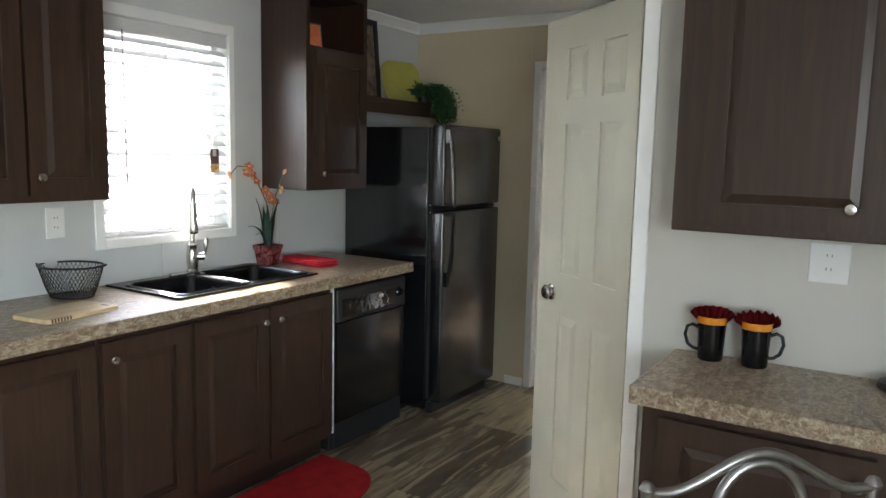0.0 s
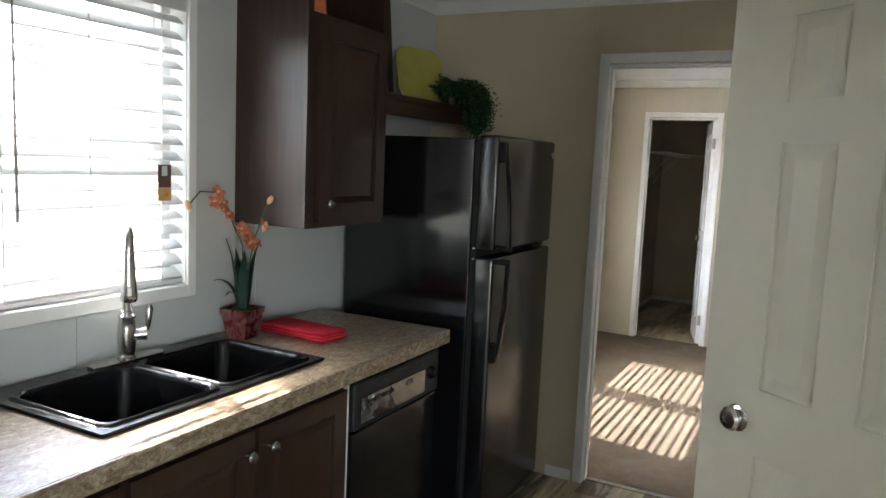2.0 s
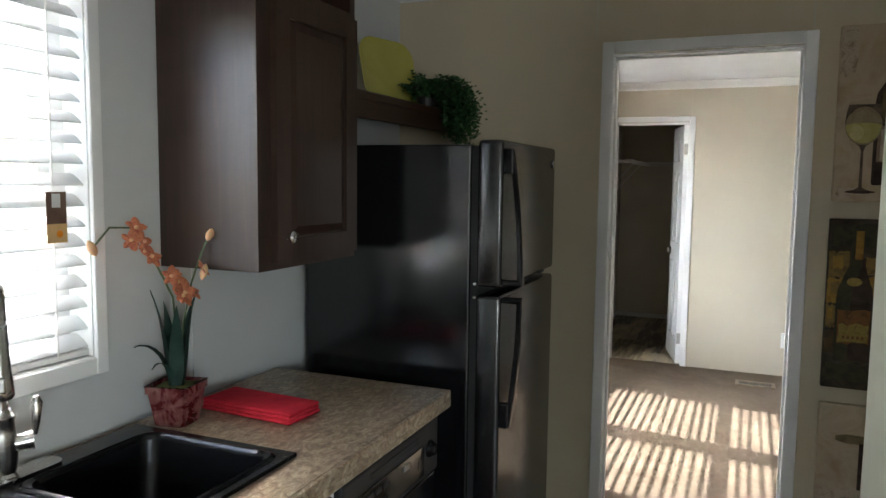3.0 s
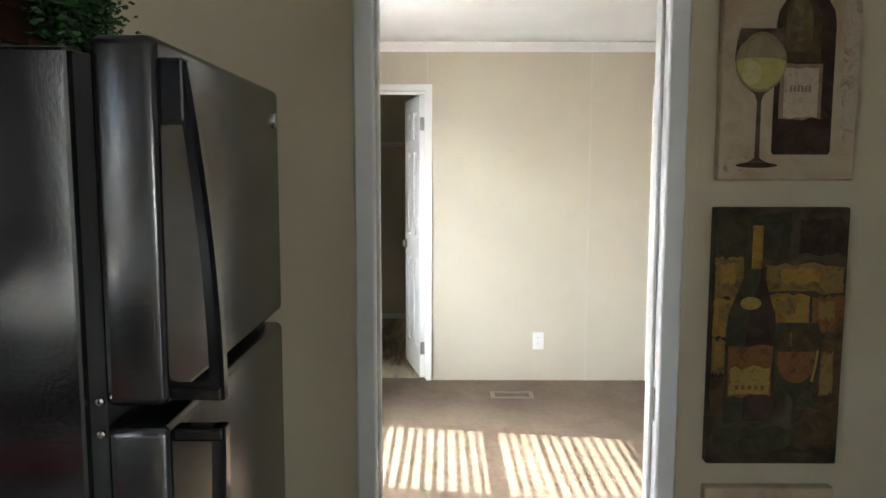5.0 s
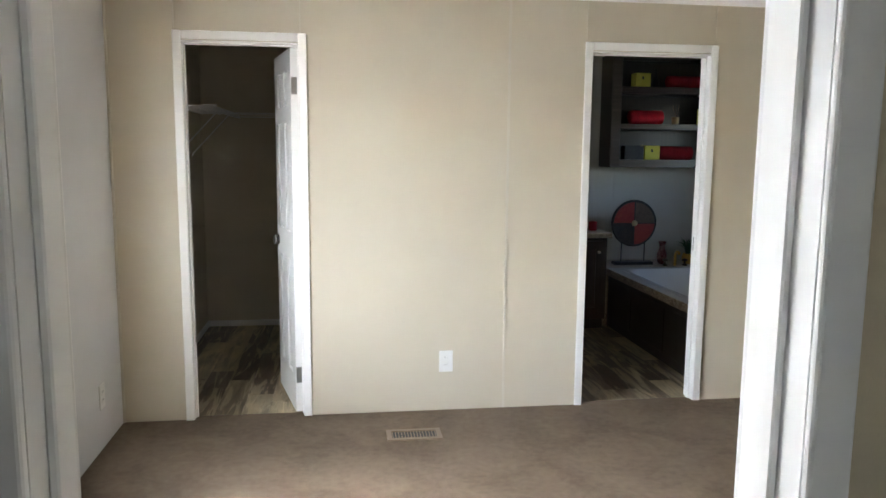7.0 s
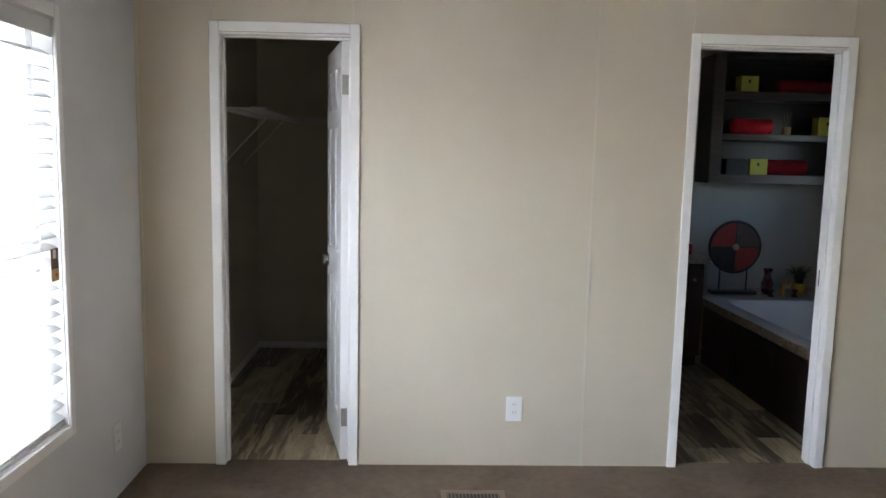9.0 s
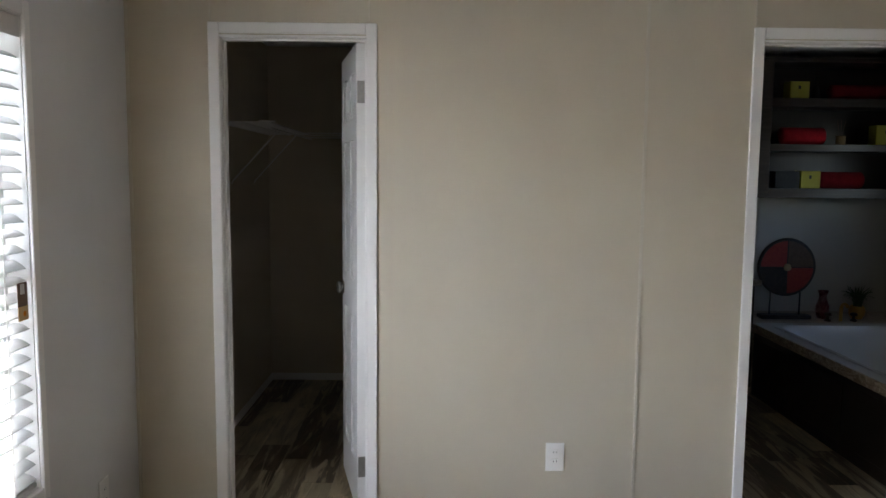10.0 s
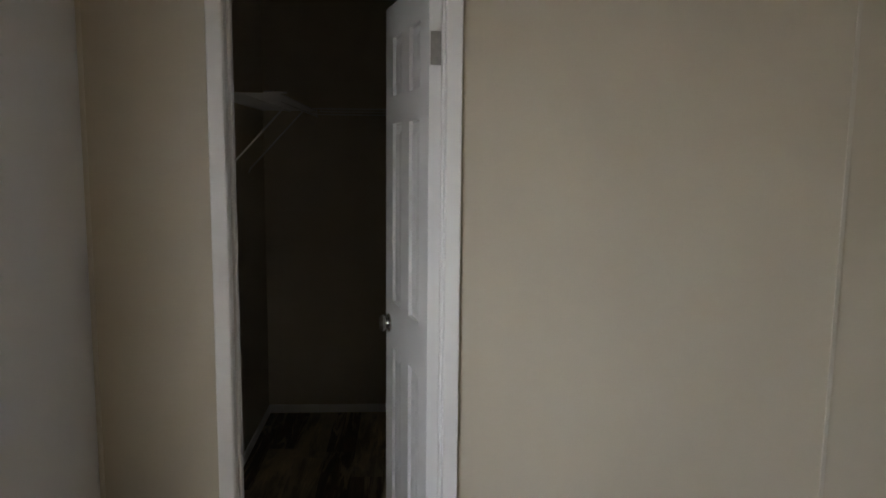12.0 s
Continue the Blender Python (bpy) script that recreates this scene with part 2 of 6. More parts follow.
BRONZE = metal_of("dark_bronze", (0.10, 0.07, 0.05), 0.4)
YELLOWBOX = mottled("yellow_card", (0.56, 0.50, 0.06), (0.62, 0.56, 0.10), 12.0, 0.7)
KRAFT = mottled("tan_card", (0.50, 0.34, 0.15), (0.58, 0.40, 0.19), 30.0, 0.8)
BROWNCARD = mottled("brown_card", (0.11, 0.065, 0.045), (0.15, 0.09, 0.06), 30.0, 0.7)
ORANGECARD = mottled("orange_print", (0.72, 0.16, 0.06), (0.80, 0.27, 0.12), 25.0, 0.6)
HUBTAN = mottled("tan_hub", (0.40, 0.28, 0.14), (0.52, 0.38, 0.2), 60.0, 0.6)
WHEELRED = mottled("worn_red_paint", (0.26, 0.022, 0.018), (0.34, 0.05, 0.03), 45.0, 0.6)
WHEELBROWN = mottled("worn_brown_paint", (0.085, 0.05, 0.03), (0.14, 0.085, 0.05), 45.0, 0.6)
WHEELBLACK = mottled("worn_black_paint", (0.022, 0.017, 0.014), (0.05, 0.035, 0.026), 45.0, 0.6)
GRASS = mottled("dry_ground", (0.13, 0.118, 0.085), (0.20, 0.18, 0.13), 0.5, 0.95, (0.10, 0.105, 0.06))
CANVAS_TAN = mottled("tan_canvas", (0.40, 0.30, 0.195), (0.52, 0.42, 0.29), 6.0, 0.75, (0.43, 0.31, 0.19), 0.2)
CANVAS_DARK = mottled("dark_canvas", (0.018, 0.014, 0.010), (0.055, 0.038, 0.02), 9.0, 0.6, (0.10, 0.08, 0.055), 0.3)
PAINT_AMBER = mottled("amber_paint", (0.22, 0.105, 0.018), (0.36, 0.21, 0.045), 14.0, 0.6, (0.17, 0.06, 0.015), 0.2)
PAINT_OLIVE = mottled("olive_paint", (0.040, 0.036, 0.020), (0.075, 0.065, 0.035), 22.0, 0.6, None, 0.2)
PAINT_LABEL = mottled("label_paint", (0.26, 0.17, 0.035), (0.34, 0.25, 0.07), 40.0, 0.6, (0.22, 0.13, 0.04), 0.2)
PAINT_BOTTLE = mottled("bottle_paint", (0.028, 0.016, 0.012), (0.075, 0.046, 0.03), 16.0, 0.6, None, 0.2)
PAINT_NECK = mottled("neck_paint", (0.10, 0.075, 0.038), (0.24, 0.19, 0.10), 24.0, 0.6, None, 0.2)
PAINT_PALE = mottled("pale_label_paint", (0.42, 0.33, 0.23), (0.54, 0.44, 0.33), 32.0, 0.7, (0.28, 0.19, 0.13), 0.2)
PAINT_WINE = mottled("white_wine_paint", (0.42, 0.36, 0.11), (0.52, 0.46, 0.19), 26.0, 0.6, None, 0.2)
PAINT_GLASS = mottled("glass_paint", (0.25, 0.19, 0.105), (0.36, 0.29, 0.18), 26.0, 0.6, None, 0.2)
PAINT_SHINE_A = mottled("bottle_sheen_paint", (0.055, 0.036, 0.020), (0.10, 0.07, 0.035), 24.0, 0.6, None, 0.2)
PAINT_SHINE_B = mottled("bottle_glow_paint", (0.10, 0.070, 0.030), (0.19, 0.14, 0.062), 24.0, 0.6, None, 0.2)
PAINT_LABEL_EDGE = mottled("label_edge_paint", (0.22, 0.15, 0.10), (0.32, 0.23, 0.16), 32.0, 0.7, None, 0.2)
PAINT_STEM = mottled("glass_stem_paint", (0.055, 0.04, 0.03), (0.17, 0.12, 0.085), 30.0, 0.6, None, 0.2)
PAINT_WINE_LIGHT = mottled("wine_glow_paint", (0.50, 0.44, 0.17), (0.60, 0.54, 0.27), 40.0, 0.6, None, 0.2)
PAINT_TAWNY = mottled("tawny_paint", (0.17, 0.10, 0.030), (0.25, 0.16, 0.052), 26.0, 0.6, (0.11, 0.065, 0.025), 0.2)
PAINT_RUST = mottled("rust_paint", (0.13, 0.055, 0.018), (0.22, 0.10, 0.032), 26.0, 0.6, (0.085, 0.04, 0.018), 0.2)
PAINT_UMBER = mottled("umber_paint", (0.045, 0.028, 0.014), (0.085, 0.052, 0.026), 26.0, 0.6, (0.12, 0.075, 0.035), 0.2)
PAINT_RED = mottled("red_flower_print", (0.48, 0.05, 0.06), (0.70, 0.36, 0.34), 20.0, 0.6, (0.72, 0.62, 0.55), 0.2)
PAINT_DIM = mottled("dim_landscape_print", (0.05, 0.04, 0.03), (0.20, 0.16, 0.11), 14.0, 0.6, (0.30, 0.25, 0.18), 0.2)


# ---- mesh helpers ----
def link_mesh(name, bm, mat, smooth=False):
    bmesh.ops.recalc_face_normals(bm, faces=bm.faces)
    me = bpy.data.meshes.new(name)
    bm.to_mesh(me)
    bm.free()
    me.materials.append(mat)
    if smooth:
        for p in me.polygons:
            p.use_smooth = True
        me.set_sharp_from_angle(angle=radians(40))
    return new(name, me)


def part(name, bm, mat, parent, label="", m=None, smooth=False):
    ob = link_mesh(name, bm, mat, smooth)
    ob.parent = parent
    if m is not None:
        ob.matrix_basis = m
    return tagged(ob, label)


def thing(name, m, label, category, group="", kind=""):
    e = new(name)
    e.empty_display_size = 0.1
    e.matrix_basis = m
    return tagged(e, label, category, group, kind)


def box(bm, x0, x1, y0, y1, z0, z1, bevel=0.0, seg=2):
    r = bmesh.ops.create_cube(bm, size=1.0, matrix=Matrix.LocRotScale(((x0 + x1) / 2, (y0 + y1) / 2, (z0 + z1) / 2), None, (x1 - x0, y1 - y0, z1 - z0)))
    if bevel:
        es = list({e for v in r["verts"] for e in v.link_edges})
        bmesh.ops.bevel(bm, geom=es, offset=bevel, segments=seg, affect="EDGES", profile=0.5)
    return bm


def boxed(x0, x1, y0, y1, z0, z1, bevel=0.0, seg=2):
    return box(bmesh.new(), x0, x1, y0, y1, z0, z1, bevel, seg)


def cells(bm, xs, ys, zs, solid):
    """Solid cells of a grid, with outer faces alone."""
    made = {}

    def vert(i, j, k):
        if (i, j, k) not in made:
            made[i, j, k] = bm.verts.new((xs[i], ys[j], zs[k]))
        return made[i, j, k]

    n = (len(xs) - 1, len(ys) - 1, len(zs) - 1)

    def full(i, j, k):
        return 0 <= i < n[0] and 0 <= j < n[1] and 0 <= k < n[2] and solid(i, j, k)

    for i in range(n[0]):
        for j in range(n[1]):
            for k in range(n[2]):
                if not full(i, j, k):
                    continue
                for d, quad in (((-1, 0, 0), ((0, 0, 0), (0, 0, 1), (0, 1, 1), (0, 1, 0))), ((1, 0, 0), ((1, 0, 0), (1, 1, 0), (1, 1, 1), (1, 0, 1))),
                                ((0, -1, 0), ((0, 0, 0), (1, 0, 0), (1, 0, 1), (0, 0, 1))), ((0, 1, 0), ((0, 1, 0), (0, 1, 1), (1, 1, 1), (1, 1, 0))),
                                ((0, 0, -1), ((0, 0, 0), (0, 1, 0), (1, 1, 0), (1, 0, 0))), ((0, 0, 1), ((0, 0, 1), (1, 0, 1), (1, 1, 1), (0, 1, 1)))):
                    if not full(i + d[0], j + d[1], k + d[2]):
                        bm.faces.new([vert(i + a, j + b, k + c) for a, b, c in quad])
    return bm


def wall(name, mat, x0, x1, y0, y1, z0, z1, openings=(), label="", category="wall"):
    """A wall with openings (a0, a1, z0, z1) measured along its longer side."""
    along_x = (x1 - x0) > (y1 - y0)
    cuts = sorted({c for o in openings for c in o[:2]})
    zs = sorted({z0, z1} | {c for o in openings for c in o[2:] if z0 < c < z1})
    xs, ys = ([x0] + cuts + [x1], [y0, y1]) if along_x else ([x0, x1], [y0] + cuts + [y1])

    def solid(i, j, k):
        a = (xs[i] + xs[i + 1]) / 2 if along_x else (ys[j] + ys[j + 1]) / 2
        z = (zs[k] + zs[k + 1]) / 2
        return not any(o[0] < a < o[1] and o[2] < z < o[3] for o in openings)

    ob = link_mesh(name, cells(bmesh.new(), xs, ys, zs, solid), mat)
    return tagged(ob, label or "plain wall", category, kind="structure")


def lathe(bm, profile, seg=24, m=None, cap=True):
    rings = []
    for r, z in profile:
        rings.append([bm.verts.new((r * math.cos(2 * math.pi * i / seg), r * math.sin(2 * math.pi * i / seg), z)) for i in range(seg)])
    for a, b in zip(rings, rings[1:]):
        for i in range(seg):
            bm.faces.new((a[i], a[(i + 1) % seg], b[(i + 1) % seg], b[i]))
    if cap:
        bm.faces.new(rings[0][::-1])
        bm.faces.new(rings[-1])
    if m is not None:
        bmesh.ops.transform(bm, matrix=m, verts=[v for r in rings for v in r])
    return bm


def tube(bm, pts, radius, seg=8, closed=False):
    pts = [Vector(p) for p in pts]
    n = len(pts)
    rings, side = [], None
    for i, p in enumerate(pts):
        a = pts[i - 1] if i or closed else p
        b = pts[(i + 1) % n] if i < n - 1 or closed else p
        d = (b - a).normalized()
        if side is None:
            side = d.orthogonal().normalized()
        side = (side - d * side.dot(d)).normalized()
        up = d.cross(side)
        r = radius[i] if isinstance(radius, (list, tuple)) else radius
        rings.append([bm.verts.new(p + r * (math.cos(2 * math.pi * k / seg) * side + math.sin(2 * math.pi * k / seg) * up)) for k in range(seg)])
    pairs = list(zip(rings, rings[1:])) + ([(rings[-1], rings[0])] if closed else [])
    for a, b in pairs:
        for k in range(seg):
            bm.faces.new((a[k], a[(k + 1) % seg], b[(k + 1) % seg], b[k]))
    if not closed:
        bm.faces.new(rings[0][::-1])
        bm.faces.new(rings[-1])
    return bm


def arc(c, r, a0, a1, n, plane="xz"):
    out = []
    for i in range(n + 1):
        a = radians(a0 + (a1 - a0) * i / n)
        u, v = r * math.cos(a), r * math.sin(a)
        out.append((c[0] + u, c[1], c[2] + v) if plane == "xz" else (c[0], c[1] + u, c[2] + v) if plane == "yz" else (c[0] + u, c[1] + v, c[2]))
    return out


def slab(bm, outline, z0, z1):
    """An outline in x and y, drawn up from z0 to z1."""
    lo = [bm.verts.new((x, y, z0)) for x, y in outline]
    hi = [bm.verts.new((x, y, z1)) for x, y in outline]
    n = len(outline)
    bm.faces.new(lo[::-1])
    bm.faces.new(hi)
    for i in range(n):
        bm.faces.new((lo[i], lo[(i + 1) % n], hi[(i + 1) % n], hi[i]))
    return bm


def rounded(w, h, r, n=6):
    """Outline of a rounded rectangle about the origin."""
    out = []
    for cx, cy, a in ((w / 2 - r, h / 2 - r, 0), (-w / 2 + r, h / 2 - r, 90), (-w / 2 + r, -h / 2 + r, 180), (w / 2 - r, -h / 2 + r, 270)):
        for i in range(n + 1):
            t = radians(a + 90 * i / n)
            out.append((cx + r * math.cos(t), cy + r * math.sin(t)))
    return out


def raised_panel(bm, u0, u1, v0, v1, edge, mid, slope, bead=0.0):
    """A panel in x and z about y = 0, with sloped margins on both faces."""
    rings = []
    for inset, t in ((0, edge), (bead, edge), (bead + slope, mid)):
        rings.append((u0 + inset, u1 - inset, v0 + inset, v1 - inset, t))
    for s in (-1, 1):
        loops = []
        for a, b, c, d, t in rings:
            loops.append([bm.verts.new((x, s * t / 2, z)) for x, z in ((a, c), (b, c), (b, d), (a, d))])
        for p, q in zip(loops, loops[1:]):
            for i in range(4):
                bm.faces.new((p[i], p[(i + 1) % 4], q[(i + 1) % 4], q[i]))
        bm.faces.new(loops[-1])
    bmesh.ops.remove_doubles(bm, verts=bm.verts, dist=1e-6)
    return bm


def framed_leaf(bm, xs, zs, holes, t, bevel=0.004):
    """Stiles and rails: a grid in x and z, t thick about y = 0, with holes (column, row)."""
    cells(bm, xs, [-t / 2, t / 2], zs, lambda i, j, k: (i, k) not in holes)
    sharp = [e for e in bm.edges if len(e.link_faces) == 2 and e.calc_face_angle(0) > 0.5]
    bmesh.ops.bevel(bm, geom=sharp, offset=bevel, segments=1, affect="EDGES")
    return bm


# ---- the large structure ----
W, E, S, N = -2.69, 1.95, -3.4, 10.15       # inner faces of the outer walls
DIV, FAR, CEIL_Z = 4.35, 7.79, 2.36         # near faces of the two cross walls, ceiling height
NC, WC_IN = 10.0, -2.62                      # closet: faces of its end wall and side lining
KWIN = (1.975, 2.68, 1.10, 2.06)
BWIN_A, BWIN_B = (6.06, 7.03, 0.475, 1.945), (5.06, 6.00, 0.475, 1.945)
DOOR_B = (-1.768, -1.087, -0.05, 2.03)        # bedroom
DOOR_C = (-2.322, -1.722, -0.05, 2.03)      # closet
DOOR_T = (-0.130, 0.573, -0.05, 2.03)       # bathroom
UF, UX = 2.43, -0.508                       # utility closet: front face and side face
DOOR_U = (2.455, 3.165, -0.05, 2.03)

wall("wall_west_kitchen", GREYWALL, W - 0.12, W, S - 0.1, DIV + 0.05, -0.05, CEIL_Z, [KWIN], "pale grey vinyl wall panel with a window opening")
wall("wall_west_bedroom", PALEGREY, W - 0.12, W, DIV + 0.05, N + 0.1, -0.05, CEIL_Z, [BWIN_B, BWIN_A], "pale grey vinyl wall with two window openings")
wall("wall_divider", TAN, W, E, DIV, DIV + 0.10, -0.05, CEIL_Z, [DOOR_B], "tan vinyl wall with a doorway to the bedroom")
wall("wall_far", BEIGE, W, E, FAR, FAR + 0.10, -0.05, CEIL_Z, [DOOR_C, DOOR_T], "beige vinyl wall with two doorways")
wall("wall_north_closet", BEIGE, W, -0.80, NC, N + 0.1, -0.05, CEIL_Z, (), "beige end wall of the closet")
wall("wall_north_bath", WHITEWALL, -0.80, E, N, N + 0.1, -0.05, CEIL_Z, (), "off-white end wall of the bathroom")
wall("wall_closet_lining", BEIGE, W, WC_IN, FAR + 0.10, NC, -0.05, CEIL_Z, (), "beige side lining of the closet")
wall("wall_partition", BEIGE, -0.85, -0.76, FAR + 0.10, N, -0.05, CEIL_Z, (), "beige partition between closet and bathroom")
# first opening is invented and out of view, to let light into the kitchen
ADDED_WIN = (-3.0, -0.7, 0.60, 2.05)
BATHWIN = (8.55, 9.15, 1.30, 1.90)
wall("wall_east", BEIGE, E, E + 0.12, S - 0.1, N + 0.1, -0.05, CEIL_Z, [ADDED_WIN, BATHWIN], "plain tan outer wall")
wall("wall_south", WHITEWALL, W, E, S - 0.1, S, -0.05, CEIL_Z, (), "off-white end wall of the living room")
wall("wall_utility_front", WHITEWALL, UX, E, UF, UF + 0.09, -0.05, CEIL_Z, (), "off-white vinyl wall behind the side counter")
wall("wall_utility_side", WHITEWALL, UX, UX + 0.09, UF + 0.09, DIV, -0.05, CEIL_Z, [(UF + 0.09, DOOR_U[1], -0.05, 2.03)], "off-white side wall of the utility closet")

tagged(link_mesh("ceiling", boxed(W - 0.12, E + 0.12, S - 0.1, N + 0.1, CEIL_Z, CEIL_Z + 0.06), CEIL), "flat white textured ceiling", "ceiling", kind="structure")
floor_kitchen = tagged(link_mesh("floor_kitchen", boxed(W, E, S, DIV + 0.06, -0.06, -0.006), SUBFLOOR), "weathered grey-brown vinyl plank kitchen floor", "floor", kind="structure")
tagged(link_mesh("floor_bedroom", boxed(W, E, DIV + 0.06, FAR + 0.05, -0.06, 0.004), CARPET), "brown cut-pile carpet of the bedroom", "carpet", kind="structure")
floor_back = tagged(link_mesh("floor_closet_bath", boxed(W, E, FAR + 0.05, N, -0.06, -0.006), SUBFLOOR), "weathered plank vinyl floor of closet and bathroom", "floor", kind="structure")
tagged(link_mesh("ground", boxed(-900, 900, -900, 900, -0.95, -0.85), GRASS), "pale dry gravel and grass outside", "ground", kind="structure")
tagged(link_mesh("threshold", boxed(DOOR_B[0], DOOR_B[1], DIV + 0.045, DIV + 0.075, -0.004, 0.010, 0.003), NICKEL), "thin metal carpet strip in the bedroom doorway", "threshold", kind="structure")


def crown(name, x0, x1, y0, y1, nx, ny):
    """Crown moulding along a wall; (nx, ny) points into the room."""
    bm = bmesh.new()
    prof = [(0, -0.062), (0.010, -0.062), (0.014, -0.050), (0.030, -0.030), (0.044, -0.014), (0.050, -0.010), (0.050, -0.001), (0, -0.001)]
    ends = []
    for x, y in ((x0, y0), (x1, y1)):
        ends.append([bm.verts.new((x + nx * d, y + ny * d, CEIL_Z + z)) for d, z in prof])
    for i in range(len(prof)):
        j = (i + 1) % len(prof)
        bm.faces.new((ends[0][i], ends[0][j], ends[1][j], ends[1][i]))
    bm.faces.new(ends[0][::-1])
    bm.faces.new(ends[1])
    tagged(link_mesh(name, bm, TRIM), "white crown moulding under the ceiling", "moulding", kind="structure")


crown("trim_crown_kitchen_west", W, W, S, DIV, 1, 0)
crown("trim_crown_divider", W, UX, DIV, DIV, 0, -1)
crown("trim_crown_utility", UX, E, UF, UF, 0, -1)
crown("trim_crown_bedroom_far", W, E, FAR, FAR, 0, -1)
crown("trim_crown_bedroom_west", W, W, DIV + 0.1, FAR, 1, 0)
crown("trim_crown_bedroom_near", W, E, DIV + 0.1, DIV + 0.1, 0, 1)


def casing(name, a0, a1, top, at, side, along="x", width=0.058, label="white painted door casing", bottom=0.0):
    """Casing round a doorway on the wall face at `at`; side -1 or 1: the way the face looks."""
    bm = bmesh.new()
    for t, w0, w1 in ((0.012, 0.0, width),):
        lo, hi = (at, at + side * t) if side > 0 else (at - t, at)
        for p0, p1, q0, q1 in ((a0 - w1, a0 - w0, bottom, top + w1), (a1 + w0, a1 + w1, bottom, top + w1), (a0 - w0, a1 + w0, top + w0, top + w1)):
            r = (p0, p1, lo, hi) if along == "x" else (lo, hi, p0, p1)
            box(bm, *r, q0, q1, 0.005, 3)
    return tagged(link_mesh(name, bm, TRIM), label, "door casing", kind="structure")


def jamb(name, a0, a1, top, d0, d1, along="x"):
    bm = bmesh.new()
    for p0, p1, q0, q1 in ((a0 - 0.002, a0 + 0.006, 0.0, top), (a1 - 0.006, a1 + 0.002, 0.0, top), (a0, a1, top - 0.006, top + 0.002)):
        box(bm, *((p0, p1, d0, d1) if along == "x" else (d0, d1, p0, p1)), q0, q1)
    m = (d0 + d1) / 2
    for p0, p1, q0, q1 in ((a0 + 0.006, a0 + 0.015, 0.0, top - 0.006), (a1 - 0.015, a1 - 0.006, 0.0, top - 0.006), (a0 + 0.006, a1 - 0.006, top - 0.015, top - 0.006)):
        box(bm, *((p0, p1, m - 0.016, m + 0.016) if along == "x" else (m - 0.016, m + 0.016, p0, p1)), q0, q1, 0.002, 1)
    return tagged(link_mesh(name, bm, TRIM), "white door jamb with a stop strip", "door jamb", kind="structure")


for nm, d, y in (("bedroom", DOOR_B, DIV), ("closet", DOOR_C, FAR), ("bath", DOOR_T, FAR)):
    cw = 0.045
    casing("trim_casing_%s_near" % nm, d[0] + 0.006, d[1] - 0.006, 2.08 - cw, y, -1, "x", cw)
    casing("trim_casing_%s_rear" % nm, d[0] + 0.006, d[1] - 0.006, 2.08 - cw, y + 0.1, 1, "x", cw)
    jamb("trim_jamb_%s" % nm, d[0], d[1], d[3], y - 0.001, y + 0.101)
casing("trim_casing_utility", DOOR_U[0] + 0.065, DOOR_U[1] - 0.012, 2.02, UX, -1, "y")
jamb("trim_jamb_utility", UF + 0.09, DOOR_U[1], 2.03, UX - 0.001, UX + 0.091, "y")
tagged(link_mesh("trim_wall_end", boxed(UX - 0.014, UX, UF - 0.012, UF + 0.088, 0, CEIL_Z - 0.062, 0.003), TRIM), "white end trim of the utility wall", "trim", kind="structure")
tagged(link_mesh("trim_wall_end_front", boxed(UX - 0.014, UX + 0.036, UF - 0.013, UF, 0, CEIL_Z - 0.062, 0.003), TRIM), "white corner trim of the utility wall", "trim", kind="structure")


def baseboard(name, x0, x1, y0, y1, h=0.055, mat=None):
    tagged(link_mesh(name, boxed(x0, x1, y0, y1, 0.0, h, 0.003), mat or TRIM), "low white baseboard along the wall", "baseboard", kind="structure")


baseboard("baseboard_divider_left", -1.95, DOOR_B[0] - 0.0495, DIV - 0.010, DIV)
baseboard("baseboard_divider_right", DOOR_B[1] + 0.0495, UX - 0.001, DIV - 0.010, DIV)
baseboard("baseboard_closet_back", WC_IN, -0.85, NC - 0.010, NC, 0.05)
baseboard("baseboard_closet_side", WC_IN, WC_IN + 0.010, FAR + 0.10, NC - 0.011, 0.05)

# battens over the panel joints
for nm, x, z0 in (("joint_mid", -0.593, 0.0), ("joint_closet_l", -2.352, 2.09), ("joint_closet_r", -1.715, 2.09), ("joint_bath_l", -0.160, 2.09), ("joint_bath_r", 0.592, 2.09)):
    bm = bmesh.new()
    w = 0.007 if z0 == 0 else 0.003
    box(bm, x - w, x + w, FAR - (0.004 if z0 == 0 else 0.0035), FAR, z0, CEIL_Z - 0.06, 0.001, 1)
    tagged(link_mesh("trim_" + nm, bm, BATTEN), "beige strip over a wall panel joint", "wall strip", kind="structure")
for nm, x, z0 in (("joint_divider_l", -1.832, 2.09), ("joint_divider_r", -1.066, 2.09)):
    tagged(link_mesh("trim_" + nm, boxed(x - 0.003, x + 0.003, DIV - 0.003, DIV, z0, CEIL_Z - 0.06), BATTEN), "thin tan strip over a wall panel joint", "wall strip", kind="structure")
for nm, y, z0, z1 in (("joint_splash_a", 2.27, 0.905, 1.06), ("joint_splash_b", 3.02, 0.905, 1.30), ("joint_splash_c", 1.42, 0.905, 1.30)):
    tagged(link_mesh("trim_" + nm, boxed(W, W + 0.003, y - 0.004, y + 0.004, z0, z1), GREYWALL), "pale strip over a backsplash panel joint", "wall strip", kind="structure")
tagged(link_mesh("trim_joint_bath", boxed(0.926, 0.936, N - 0.003, N, 0.50, 1.346), WHITEWALL), "off-white strip over a bathroom panel joint", "wall strip", kind="structure")
